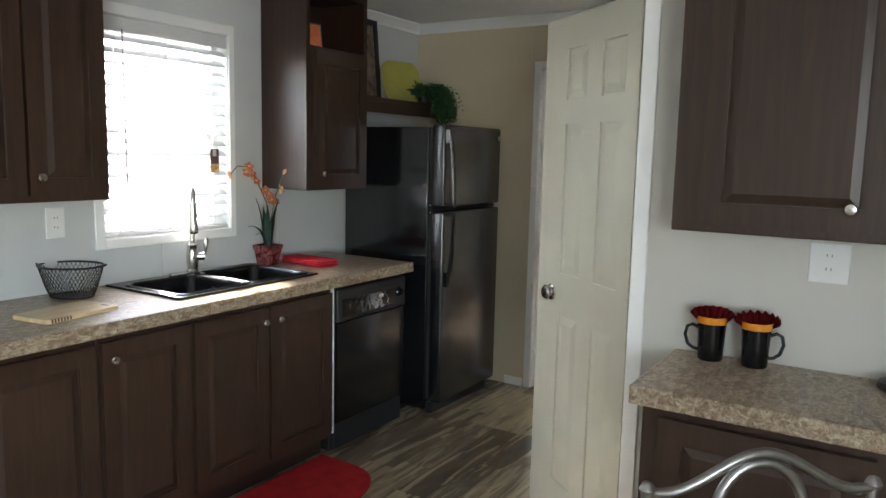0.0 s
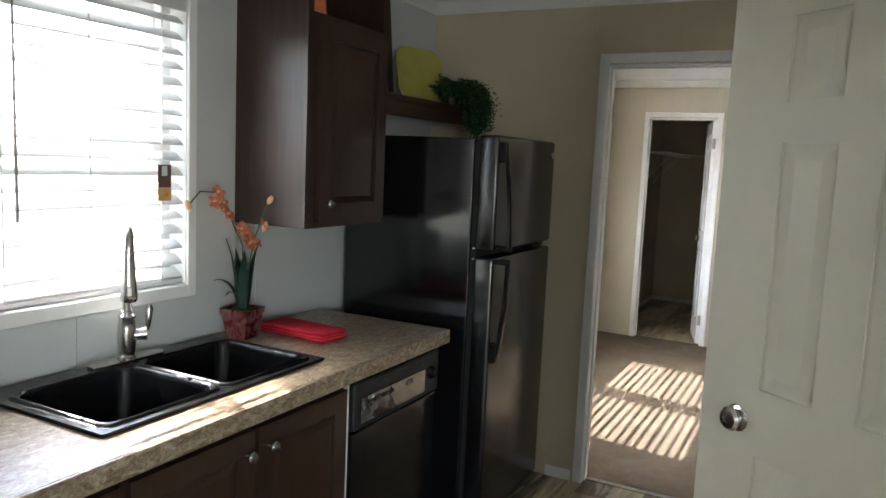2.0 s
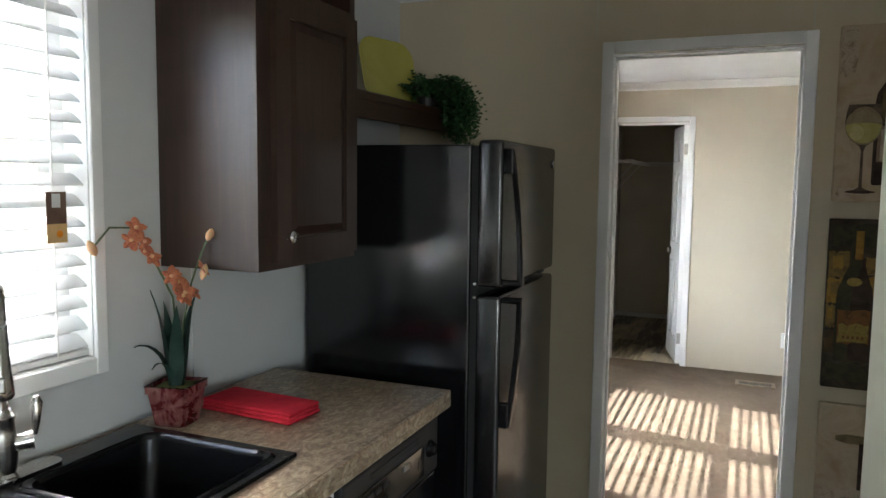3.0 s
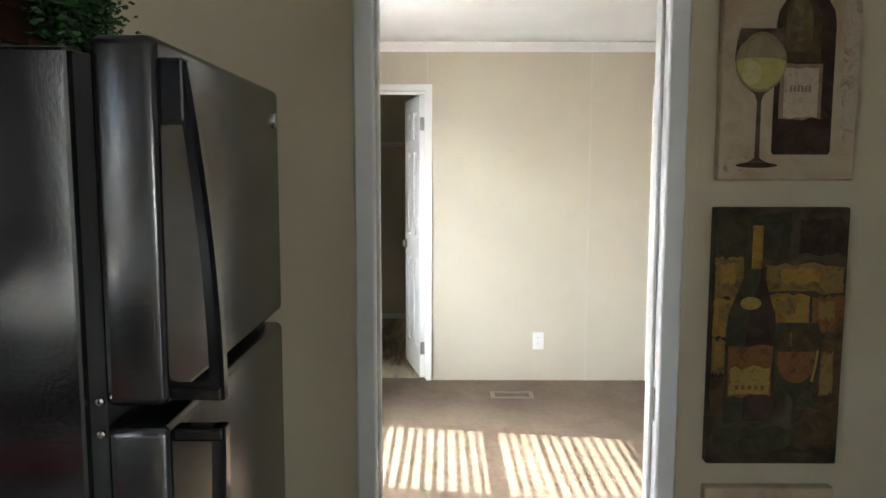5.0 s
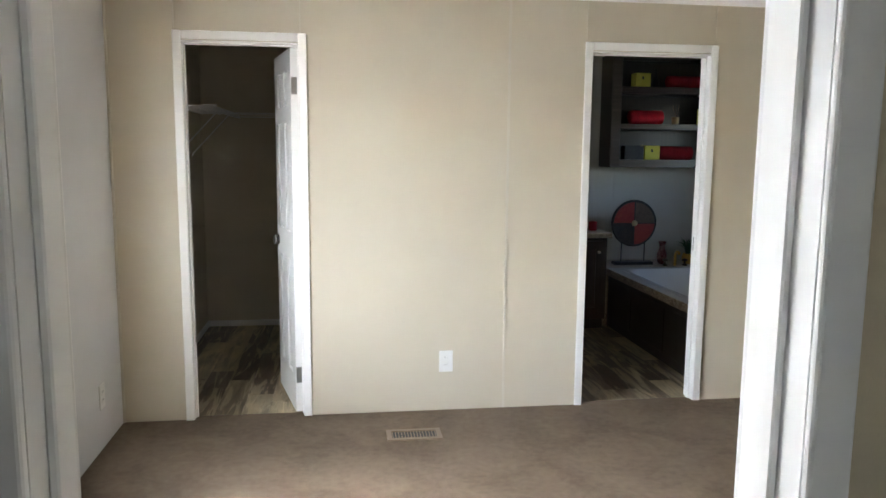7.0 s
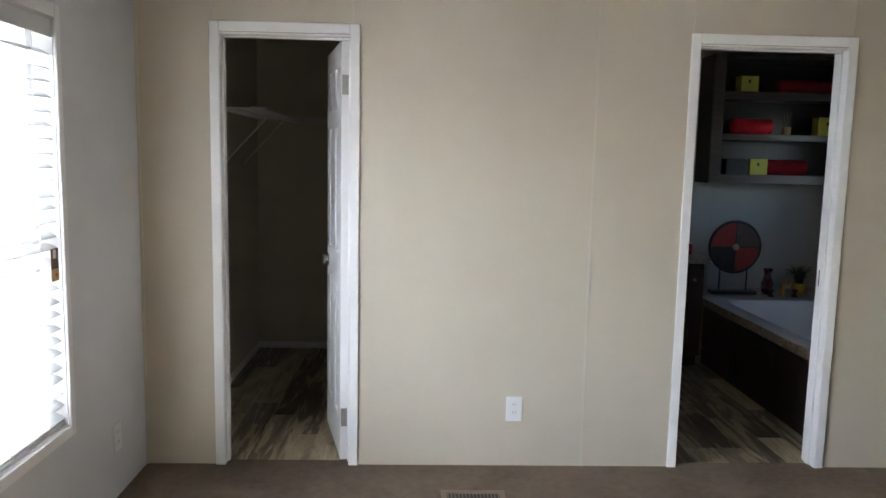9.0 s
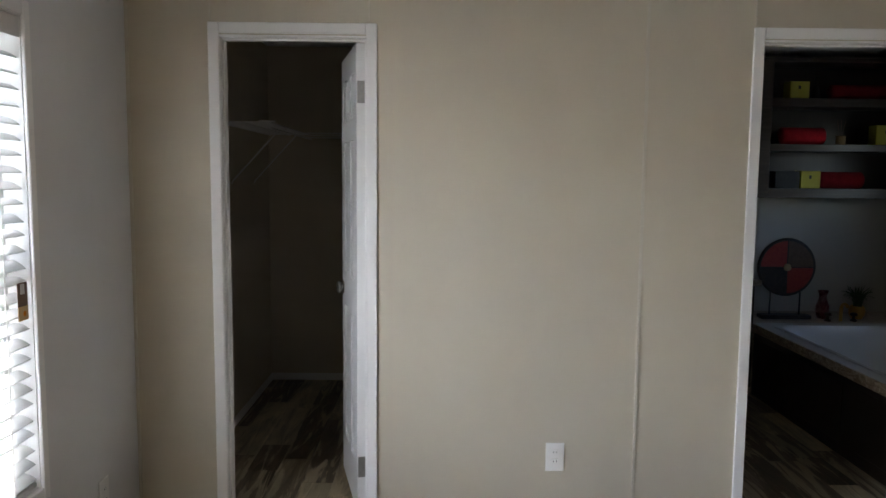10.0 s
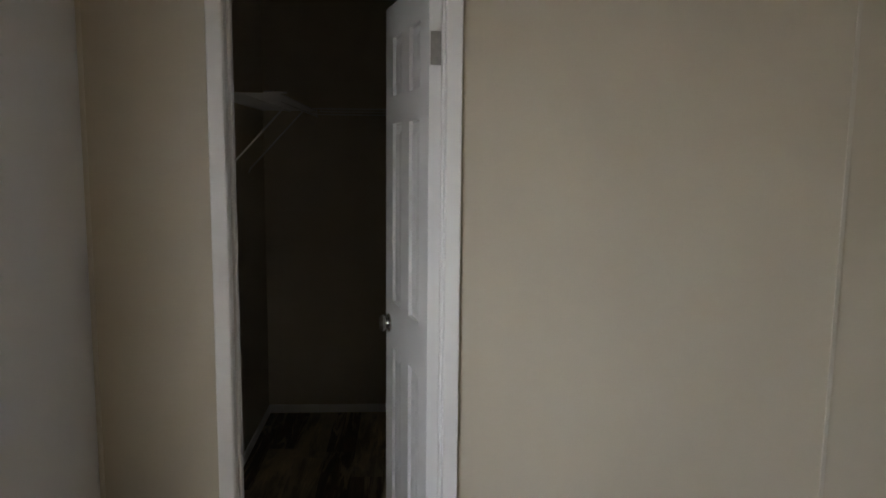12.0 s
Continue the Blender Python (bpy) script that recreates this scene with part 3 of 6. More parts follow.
tagged(link_mesh("trim_corner_bedroom", boxed(W, W + 0.012, FAR - 0.012, FAR, 0.004, CEIL_Z - 0.062, 0.003), BATTEN), "beige corner strip between two walls", "wall strip", kind="structure")


# ---- windows and blinds ----
def window(name, y0, y1, z0, z1, label):
    w = thing(name, pose(W, 0, 0), label, "window", kind="structure")
    part("window_frame", cells(bmesh.new(), [-0.12, -0.072], [y0, y0 + 0.045, y1 - 0.045, y1], [z0, z0 + 0.05, z1 - 0.045, z1], lambda i, j, k: not (j == 1 and k == 1)), VINYLFRAME, w)
    zm = (z0 + z1) / 2
    for a, b, dx in ((z0 + 0.05, zm + 0.018, 0.0), (zm - 0.018, z1 - 0.045, -0.022)):
        s = part("sash", cells(bmesh.new(), [-0.096 + dx, -0.076 + dx], [y0 + 0.045, y0 + 0.075, y1 - 0.075, y1 - 0.045], [a, a + 0.036, b - 0.036, b], lambda i, j, k: not (j == 1 and k == 1)), VINYLFRAME, w)
        p = part("pane", boxed(-0.088 + dx, -0.084 + dx, y0 + 0.074, y1 - 0.074, a + 0.035, b - 0.035), GLASS, s)
        p.visible_shadow = False
    bm = bmesh.new()
    for p0, p1, q0, q1 in ((y0 - 0.040, y0 + 0.004, z0 - 0.040, z1 + 0.045), (y1 - 0.004, y1 + 0.032, z0 - 0.040, z1 + 0.045), (y0 + 0.004, y1 - 0.004, z1 - 0.004, z1 + 0.045), (y0 + 0.004, y1 - 0.004, z0 - 0.040, z0 + 0.004)):
        box(bm, 0.0, 0.012, p0, p1, q0, q1, 0.003, 1)
    part("window_casing", bm, TRIM, w)
    bm = bmesh.new()
    for p0, p1, q0, q1 in ((y0, y0 + 0.006, z0, z1), (y1 - 0.006, y1, z0, z1), (y0, y1, z1 - 0.006, z1), (y0, y1, z0, z0 + 0.006)):
        box(bm, -0.072, 0.0, p0, p1, q0, q1)
    part("window_jamb", bm, TRIM, w)
    return w


window("window_1", *KWIN, "white vinyl single-hung kitchen window with casing")
window("window_2", *BWIN_A, "white vinyl single-hung bedroom window with casing")
window("window_3", *BWIN_B, "second white vinyl bedroom window beside the first")
# frame of the invented east opening, never in view
lw = thing("added_window", pose(E, 0, 0), "unseen white living-room window added to light the kitchen", "window", kind="structure")
part("window_frame", cells(bmesh.new(), [0.03, 0.09], [ADDED_WIN[0], ADDED_WIN[0] + 0.05, -1.83, -1.77, ADDED_WIN[1] - 0.05, ADDED_WIN[1]], [ADDED_WIN[2], ADDED_WIN[2] + 0.05, ADDED_WIN[3] - 0.05, ADDED_WIN[3]], lambda i, j, k: not (j in (1, 3) and k == 1)), VINYLFRAME, lw)

def slat_mesh(length, name):
    bm = bmesh.new()
    n, half, thick = 6, 0.0245, 0.0028
    top, bot = [], []
    for i in range(n + 1):
        u = -1 + 2 * i / n
        z = 0.0035 * (1 - u * u)
        top.append([bm.verts.new((u * half, y, z + thick / 2)) for y in (-length / 2, length / 2)])
        bot.append([bm.verts.new((u * half, y, z - thick / 2)) for y in (-length / 2, length / 2)])
    for i in range(n):
        bm.faces.new((top[i][0], top[i + 1][0], top[i + 1][1], top[i][1]))
        bm.faces.new((bot[i][0], bot[i][1], bot[i + 1][1], bot[i + 1][0]))
        for e in (0, 1):
            bm.faces.new((top[i][e], bot[i][e], bot[i + 1][e], top[i + 1][e]))
    for i in (0, n):
        bm.faces.new((top[i][0], top[i][1], bot[i][1], bot[i][0]))
    bmesh.ops.recalc_face_normals(bm, faces=bm.faces)
    me = bpy.data.meshes.new(name)
    bm.to_mesh(me)
    bm.free()
    me.materials.append(BLIND)
    for p in me.polygons:
        p.use_smooth = True
    me.set_sharp_from_angle(angle=radians(40))
    return me


def blind(y0, y1, z0, z1, label, seed, cords, wand=None, tag=None, pitch=0.0485, x=-0.034, tilt=24):
    rnd = random.Random(seed)
    b = thing("window_blind", pose(W + x, (y0 + y1) / 2, z0), label, "window blind", "white window blinds")
    L = y1 - y0 - 0.012
    part("headrail", boxed(-0.028, 0.028, -L / 2, L / 2, z1 - z0 - 0.052, z1 - z0 - 0.006, 0.004), BLIND, b)
    part("valance", boxed(0.029, 0.033, -L / 2, L / 2, z1 - z0 - 0.07, z1 - z0 - 0.008, 0.0015, 1), BLIND, b)
    part("bottom_rail", boxed(-0.024, 0.024, -L / 2, L / 2, 0.008, 0.024, 0.004), BLIND, b)
    me = slat_mesh(L, "slat")
    z = 0.040
    while z < z1 - z0 - 0.075:
        s = new("slat", me)
        s.parent = b
        extra = rnd.choice((0, 0, 0, 0, 0, 9, -8)) * rnd.random()
        s.matrix_basis = pose(rnd.uniform(-0.001, 0.001), 0, z + rnd.uniform(-0.002, 0.002), rnd.uniform(-0.35, 0.35), tilt + rnd.uniform(-3, 3) + extra, 0)
        z += pitch
    for c in cords:
        bm = bmesh.new()
        for dx in (-0.0225, 0.0225):
            tube(bm, [(dx, c, 0.02), (dx, c, z1 - z0 - 0.05)], 0.0022, 6)
        part("ladder_cord", bm, CORD, b)
    if wand is not None:
        part("tilt_wand", tube(bmesh.new(), [(0.042, wand, z1 - z0 - 0.06), (0.043, wand, z1 - z0 - 0.40), (0.043, wand + 0.002, z1 - z0 - 0.72)], [0.0035, 0.0035, 0.005], 8), PEWTER, b, "thin grey tilt wand")
    if tag is not None:
        ty, tz = tag
        t = part("warning_tag", boxed(0.038, 0.0395, ty - 0.026, ty + 0.026, tz - 0.115, tz), BROWNCARD, b, "brown and tan paper safety tag")
        part("tag_foot", boxed(0.0396, 0.0402, ty - 0.026, ty + 0.026, tz - 0.115, tz - 0.072), KRAFT, t)
        part("tag_seal", lathe(bmesh.new(), [(0.0085, 0), (0.0085, 0.0006)], 16, Matrix.Translation((0.0403, ty + 0.006, tz - 0.095)) @ Matrix.Rotation(radians(90), 4, "Y")), ORANGE, t)
        part("tag_window", boxed(0.0396, 0.0402, ty - 0.012, ty + 0.010, tz - 0.035, tz - 0.004), BLIND, t)
    return b


blind(KWIN[0], KWIN[1], KWIN[2], KWIN[3], "white two-inch kitchen window blind, slats open", 3, (-0.26, 0.0, 0.26), -0.235, (0.255, 0.40), tilt=35)
blind(BWIN_A[0], BWIN_A[1], BWIN_A[2], BWIN_A[3], "white bedroom window blind, slats open to the sun", 5, (-0.36, -0.12, 0.12, 0.36), None, (0.42, 0.67))
blind(BWIN_B[0], BWIN_B[1], BWIN_B[2], BWIN_B[3], "white bedroom window blind beside the first one", 8, (-0.36, -0.12, 0.12, 0.36))


# ---- doors ----
def knob_set(parent, x, z, t, mat=NICKEL):
    for s in (-1, 1):
        m = Matrix.Translation((x, s * t / 2, z)) @ Matrix.Rotation(radians(-90 * s), 4, "X")
        k = part("knob", lathe(bmesh.new(), [(0.031, 0.0), (0.033, 0.003), (0.030, 0.006), (0.018, 0.008), (0.016, 0.012), (0.023, 0.016), (0.0285, 0.022), (0.029, 0.028), (0.023, 0.035), (0.007, 0.037)], 28, m), mat, parent, "round satin metal knob", smooth=True)
    return k


def hinge(parent, x, y, z):
    bm = boxed(x - 0.016, x + 0.016, y - 0.002, y + 0.002, z - 0.045, z + 0.045)
    tube(bm, [(x + 0.017, y, z - 0.045), (x + 0.017, y, z + 0.045)], 0.005, 8)
    return part("hinge", bm, NICKEL, parent, "small satin steel hinge")


def six_panel_door(name, m, width, height, label, knob_x, mat=DOORPAINT, t=0.035, knob_z=0.935, relief=0.015, proud=-0.004, slope=0.024, free=0.105, st=0.100):
    """Door with its hinge edge at x = 0, reaching to x = width."""
    d = thing(name, m, label, "door", kind="structure")
    mid = 0.100
    pw = (width - st - free - mid) / 2
    xs = [0, st, st + pw, st + pw + mid, width - free, width]
    zs = [0.012, 0.215, knob_z - 0.075, knob_z + 0.085, 1.625, 1.715, 1.905, height]
    holes = {(c, r) for c in (1, 3) for r in (1, 3, 5)}
    leaf = part("leaf", framed_leaf(bmesh.new(), xs, zs, holes, t), mat, d)
    for c, r in sorted(holes):
        part("panel", raised_panel(bmesh.new(), xs[c] - 0.001, xs[c + 1] + 0.001, zs[r] - 0.001, zs[r + 1] + 0.001, t - relief, t + proud, slope, 0.008), mat, leaf)
    knob_set(leaf, knob_x, knob_z, t)
    part("latch", boxed(width - 0.002, width + 0.002, -0.009, 0.009, knob_z - 0.03, knob_z + 0.03, 0.001, 1), NICKEL, leaf, "small steel latch plate")
    return d


ang = math.degrees(math.atan2(2.857 - 2.466, -1.032 + 0.526))
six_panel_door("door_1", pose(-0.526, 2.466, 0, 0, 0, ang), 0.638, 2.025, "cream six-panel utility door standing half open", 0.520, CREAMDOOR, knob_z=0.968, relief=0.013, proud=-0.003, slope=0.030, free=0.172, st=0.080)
ang = math.degrees(math.atan2(8.380 - 7.835, -1.884 + 1.755))
dc = six_panel_door("door_2", pose(-1.755, 7.835, 0, 0, 0, ang), 0.558, 2.012, "white six-panel closet door swung inward", 0.500, relief=0.024, proud=-0.003, slope=0.030)
for z in (1.815, 0.225):
    part("hinge", boxed(-0.0035, 0.001, -0.0155, 0.014, z - 0.045, z + 0.045), PEWTER, dc, "satin steel hinge leaf")
    tagged(link_mesh("trim_hinge", boxed(DOOR_C[1] - 0.0085, DOOR_C[1] - 0.0055, FAR + 0.066, FAR + 0.099, z - 0.043, z + 0.043), NICKEL), "satin steel hinge leaf on a door jamb", "hinge", kind="structure")
    tagged(link_mesh("trim_hinge", boxed(DOOR_B[0] + 0.0055, DOOR_B[0] + 0.0085, DIV + 0.066, DIV + 0.099, z - 0.043, z + 0.043), NICKEL), "satin steel hinge leaf on a door jamb", "hinge", kind="structure")
tagged(link_mesh("trim_strike_plate", boxed(DOOR_T[1] - 0.0085, DOOR_T[1] - 0.0055, FAR + 0.060, FAR + 0.085, 0.90, 0.98, 0.001, 1), BRONZE), "dark strike plate on the bathroom jamb", "strike plate", kind="structure")
tagged(link_mesh("trim_strike_plate", boxed(DOOR_B[1] - 0.0085, DOOR_B[1] - 0.0055, DIV + 0.015, DIV + 0.04, 0.90, 0.98, 0.001, 1), NICKEL), "satin strike plate on the bedroom jamb", "strike plate", kind="structure")


# ---- wall fittings ----
def outlet(m, w=0.079, h=0.124, label="white duplex wall outlet"):
    o = thing("wall_outlet", m, label, "outlet", "wall outlets")
    part("cover_plate", box(bmesh.new(), -w / 2, w / 2, -0.006, 0.0, -h / 2, h / 2, 0.003), PLATEPLASTIC, o)
    for s in (-1, 1):
        f = part("socket", slab(bmesh.new(), rounded(0.034, 0.028, 0.008), 0.006, 0.0085), PLATEPLASTIC, o, m=Matrix.Translation((0, 0, s * 0.0195)) @ Matrix.Rotation(radians(90), 4, "X"))
        for dx, wd in ((-0.0063, 0.0022), (0.0063, 0.0018)):
            part("slot", boxed(dx - wd / 2, dx + wd / 2, -0.002, 0.0065, 0.0084, 0.0089), SLOT, f)
    return o


outlet(pose(-0.930, FAR, 0.292), label="white duplex outlet low on the beige wall")
outlet(pose(W, 1.766, 1.19, 0, 0, 90), label="white duplex outlet on the grey backsplash")
outlet(pose(W, 7.45, 0.268, 0, 0, 90), label="white outlet beside the bedroom window")
outlet(pose(0.047, UF, 1.220), 0.105, 0.115, "wide white outlet above the side counter")

vent = thing("floor_vent", pose(-1.145, 7.432, 0.004), "tan metal floor register in the carpet", "floor vent")
VENTTAN = mottled("vent_tan", (0.17, 0.125, 0.085), (0.22, 0.165, 0.115), 40.0, 0.5)
part("vent_frame", cells(bmesh.new(), [-0.142, -0.118, 0.118, 0.142], [-0.07, -0.046, 0.046, 0.07], [0.0, 0.007], lambda i, j, k: not (i == 1 and j == 1)), VENTTAN, vent)
part("vent_duct", boxed(-0.118, 0.118, -0.046, 0.046, -0.006, 0.0005), SLOT, vent)
for i in range(15):
    x = -0.112 + i * 0.016
    part("vent_fin", boxed(x - 0.0018, x + 0.0018, -0.046, 0.046, 0.0006, 0.0022), VENTTAN, vent)


# ---- kitchen cabinets ----
def cab_knob(parent, x, z, y):
    return part("knob", lathe(bmesh.new(), [(0.006, 0), (0.006, 0.012), (0.0145, 0.016), (0.0165, 0.022), (0.013, 0.028), (0.004, 0.030)], 20, Matrix.Translation((x, y, z)) @ Matrix.Rotation(radians(90), 4, "X")), NICKEL, parent, "round nickel knob", smooth=True)


def cab_door(parent, x0, x1, z0, z1, knob, t=0.02, stile=0.062):
    """A raised-panel cabinet door hung in front of y = 0."""
    d = part("door", framed_leaf(bmesh.new(), [x0, x0 + stile, x1 - stile, x1], [z0, z0 + stile, z1 - stile, z1], {(1, 1)}, t, 0.005), WOOD, parent, m=Matrix.Translation((0, -t / 2 - 0.002, 0)))
    part("panel", raised_panel(bmesh.new(), x0 + stile - 0.001, x1 - stile + 0.001, z0 + stile - 0.001, z1 - stile + 0.001, t - 0.017, t - 0.002, 0.022, 0.006), WOOD, d)
    if knob:
        cab_knob(d, knob[0], knob[1], -t / 2)
    return d


def base_cabinet(m, width, depth, top, doors, label, hollow=False):
    c = thing("base_cabinet", m, label, "cabinet", "base cabinets")
    if hollow:
        bm = cells(bmesh.new(), [0.0, 0.018, width - 0.018, width], [0.0, 0.018, depth - 0.006, depth], [0.10, 0.12, top], lambda i, j, k: not (i == 1 and j == 1 and k == 1))
    else:
        bm = box(bmesh.new(), 0.0, width, 0.0, depth, 0.10, top, 0.0015, 1)
    part("body", bm, WOOD, c)
    part("toe_kick", boxed(0.0, width, 0.06, depth, 0.0, 0.099), WOOD_DARK, c, "recessed dark toe kick")
    for x0, x1, kx in doors:
        cab_door(c, x0, x1, 0.128, top - 0.026, (kx, top - 0.088) if kx is not None else None)
    return c


CT = 0.905                                    # counter height
BX = -2.105                                   # front of the base cabinets
base_cabinet(pose(BX, 0.71, 0, 0, 0, 90), 0.840, 0.58, 0.852, [(0.012, 0.412, 0.36), (0.422, 0.828, None)], "dark espresso wood base cabinet with two doors")
base_cabinet(pose(BX, 1.552, 0, 0, 0, 90), 0.388, 0.58, 0.852, [(0.010, 0.376, 0.046)], "narrow dark espresso wood base cabinet")
base_cabinet(pose(BX, 1.942, 0, 0, 0, 90), 0.834, 0.58, 0.852, [(0.012, 0.404, 0.374), (0.418, 0.824, 0.462)], "dark espresso wood sink cabinet with two doors", True)

SX0, SX1, SY0, SY1 = -2.655, -2.175, 1.955, 2.765     # sink cut-out
kct = thing("countertop", pose(0, 0, CT), "speckled tan laminate countertop along the window wall", "countertop")
part("top_sheet", cells(bmesh.new(), [W + 0.002, SX0 + 0.02, SX1 - 0.02, -2.068], [0.70, SY0 + 0.02, SY1 - 0.02, 3.402], [-0.049, 0.0], lambda i, j, k: not (i == 1 and j == 1)), TOP, kct)
part("front_edge", box(bmesh.new(), -2.0678, -2.055, 0.70, 3.402, -0.0515, 0.0005, 0.004, 3), TOP, kct)
part("end_edge", box(bmesh.new(), W + 0.002, -2.0555, 3.4025, 3.412, -0.0515, 0.0005, 0.003, 2), TOP, kct)

# sink with two bowls
sink = thing("kitchen_sink", pose(0, 0, CT), "black double-bowl drop-in sink in the counter", "sink")
ym = 2.36
SINKBLACK = material("black_composite", 0.22, color=(0.005, 0.0052, 0.006), spec=0.35)
finish(SINKBLACK, None, (noise_of(SINKBLACK, coords(SINKBLACK), 14.0, 3), 0.16, 0.32))
bm = cells(bmesh.new(), [SX0, SX0 + 0.085, SX1 - 0.035, SX1], [SY0, SY0 + 0.04, ym - 0.018, ym + 0.018, SY1 - 0.04, SY1], [0.0005, 0.010], lambda i, j, k: not (i == 1 and j in (1, 3)))
es = [e for e in bm.edges if len(e.link_faces) == 2 and e.calc_face_angle(0) > 0.5 and min(v.co.z for v in e.verts) > 0.009 and (min(v.co.x for v in e.verts) > SX1 - 0.001 or max(v.co.x for v in e.verts) < SX0 + 0.001 or min(v.co.y for v in e.verts) > SY1 - 0.001 or max(v.co.y for v in e.verts) < SY0 + 0.001)]
bmesh.ops.bevel(bm, geom=es, offset=0.006, segments=3, affect="EDGES")
part("rim", bm, SINKBLACK, sink)
for a, b in ((SY0 + 0.04, ym - 0.018), (ym + 0.018, SY1 - 0.04)):
    x0, x1 = SX0 + 0.085, SX1 - 0.035
    cx, cy, wx, wy = (x0 + x1) / 2, (a + b) / 2, x1 - x0, b - a
    bm = bmesh.new()
    loops = []
    for grow, z, r in ((0.026, 0.0102, 0.030), (0.020, 0.0150, 0.034), (0.008, 0.0165, 0.040), (-0.004, 0.0120, 0.045), (-0.010, 0.0, 0.048), (-0.030, -0.165, 0.055), (-0.050, -0.185, 0.060), (-0.10, -0.190, 0.060)):
        loops.append([bm.verts.new((cx + px, cy + py, z)) for px, py in rounded(wx + grow, wy + grow, r)])
    for p, q in zip(loops, loops[1:]):
        for k in range(len(p)):
            bm.faces.new((p[k], p[(k + 1) % len(p)], q[(k + 1) % len(q)], q[k]))
    bm.faces.new(loops[-1])
    bowl = part("bowl", bm, SINKBLACK, sink, smooth=True)
    part("drain", lathe(bmesh.new(), [(0.042, -0.1899), (0.040, -0.186), (0.02, -0.188), (0.004, -0.188)], 24, Matrix.Translation((cx, cy, 0))), CHROME, bowl, "round steel drain")

fx, fy = -2.622, 2.385
FT = Matrix.Rotation(radians(-36), 4, "Z")
faucet = thing("kitchen_faucet", pose(fx, fy, CT + 0.012), "brushed nickel high-arc pull-down faucet", "faucet")
part("deck_plate", slab(bmesh.new(), rounded(0.058, 0.255, 0.028), 0.0, 0.006), NICKEL, faucet)
part("body", lathe(bmesh.new(), [(0.026, 0.006), (0.028, 0.012), (0.023, 0.018), (0.0255, 0.03), (0.0275, 0.065), (0.026, 0.100), (0.0225, 0.125), (0.025, 0.129), (0.025, 0.135), (0.021, 0.139), (0.019, 0.150), (0.013, 0.152)], 28), NICKEL, faucet, smooth=True)
part("spout", tube(bmesh.new(), [(0, 0, 0.148), (0, 0, 0.33)] + arc((0.055, 0, 0.345), 0.055, 180, 0, 14) + [(0.11, 0, 0.335)], 0.0142, 14), NICKEL, faucet, m=FT, smooth=True)
part("spray_head", lathe(bmesh.new(), [(0.0155, 0.345), (0.0168, 0.30), (0.0190, 0.26), (0.0225, 0.225), (0.0235, 0.205), (0.019, 0.198), (0.015, 0.197)], 24, Matrix.Translation((0.11, 0, 0))), NICKEL, faucet, m=FT, smooth=True)
part("spray_button", boxed(0.128, 0.137, -0.008, 0.008, 0.215, 0.245, 0.003), NICKEL, faucet, m=FT)
part("lever", tube(tube(bmesh.new(), [(0, 0.020, 0.075), (0, 0.055, 0.078)], [0.018, 0.021], 16), [(0, 0.056, 0.088), (0, 0.060, 0.115), (0, 0.062, 0.155), (0, 0.062, 0.168)], [0.006, 0.0085, 0.0125, 0.006], 12), NICKEL, faucet, m=FT, smooth=True)


def upper_cabinet(m, width, depth, z0, z1, doors, label, niche=None):
    c = thing("wall_cabinet", m, label, "cabinet", "wall cabinets")
    if niche:
        part("body", cells(bmesh.new(), [0, 0.028, width - 0.028, width], [0, depth - 0.012, depth], [z0, z0 + 0.02, niche[0] - 0.02, niche[0], niche[1], z1], lambda i, j, k: not (k == 3 and i == 1 and j == 0)), WOOD, c)
    else:
        part("body", box(bmesh.new(), 0, width, 0, depth, z0, z1, 0.0015, 1), WOOD, c)
    for x0, x1, a, b, kb in doors:
        cab_door(c, x0, x1, a, b, kb)
    return c


UFX = -2.374
upper_cabinet(pose(UFX, 0.98, 0, 0, 0, 90), 0.82, 0.313, 1.30, 2.297, [(0.014, 0.500, 1.325, 2.27, (0.055, 1.39)), (0.512, 0.808, 1.325, 2.27, (0.544, 1.39))], "dark espresso wall cabinet hung beside the window")
upper_cabinet(pose(UFX, 2.90, 0, 0, 0, 90), 0.485, 0.313, 1.30, 2.355, [(0.052, 0.462, 1.32, 2.005, (0.092, 1.385))], "dark espresso wall cabinet with an open cubby on top", (2.028, 2.30))
shelf = thing("display_shelf", pose(0, 0, 1.715), "dark wooden display shelf bridging over the refrigerator", "shelf")
part("board", box(bmesh.new(), W + 0.003, UFX + 0.003, 3.387, DIV - 0.003, 0.07, 0.095, 0.002, 1), WOOD_X, shelf)
part("fascia", box(bmesh.new(), UFX - 0.017, UFX + 0.001, 3.388, DIV - 0.003, 0.012, 0.098, 0.002, 1), WOOD_X, shelf)

# side counter and its cabinets
base_cabinet(pose(-0.335, 2.0, 0), 0.60, 0.425, 0.852, [(0.05, 0.55, 0.515)], "dark espresso buffet base cabinet")
base_cabinet(pose(0.266, 2.0, 0), 0.60, 0.425, 0.852, [(0.05, 0.55, 0.09)], "dark espresso buffet base cabinet")
sct = thing("side_countertop", pose(0, 0, CT), "speckled tan laminate top of the side buffet", "countertop")
part("top_sheet", boxed(-0.3525, 0.91, 1.9775, UF - 0.002, -0.049, 0.0), TOP, sct)
part("front_edge", box(bmesh.new(), -0.365, 0.91, 1.965, 1.9772, -0.0515, 0.0005, 0.004, 3), TOP, sct)
part("end_edge", box(bmesh.new(), -0.365, -0.3528, 1.9775, UF - 0.002, -0.0515, 0.0005, 0.004, 3), TOP, sct)
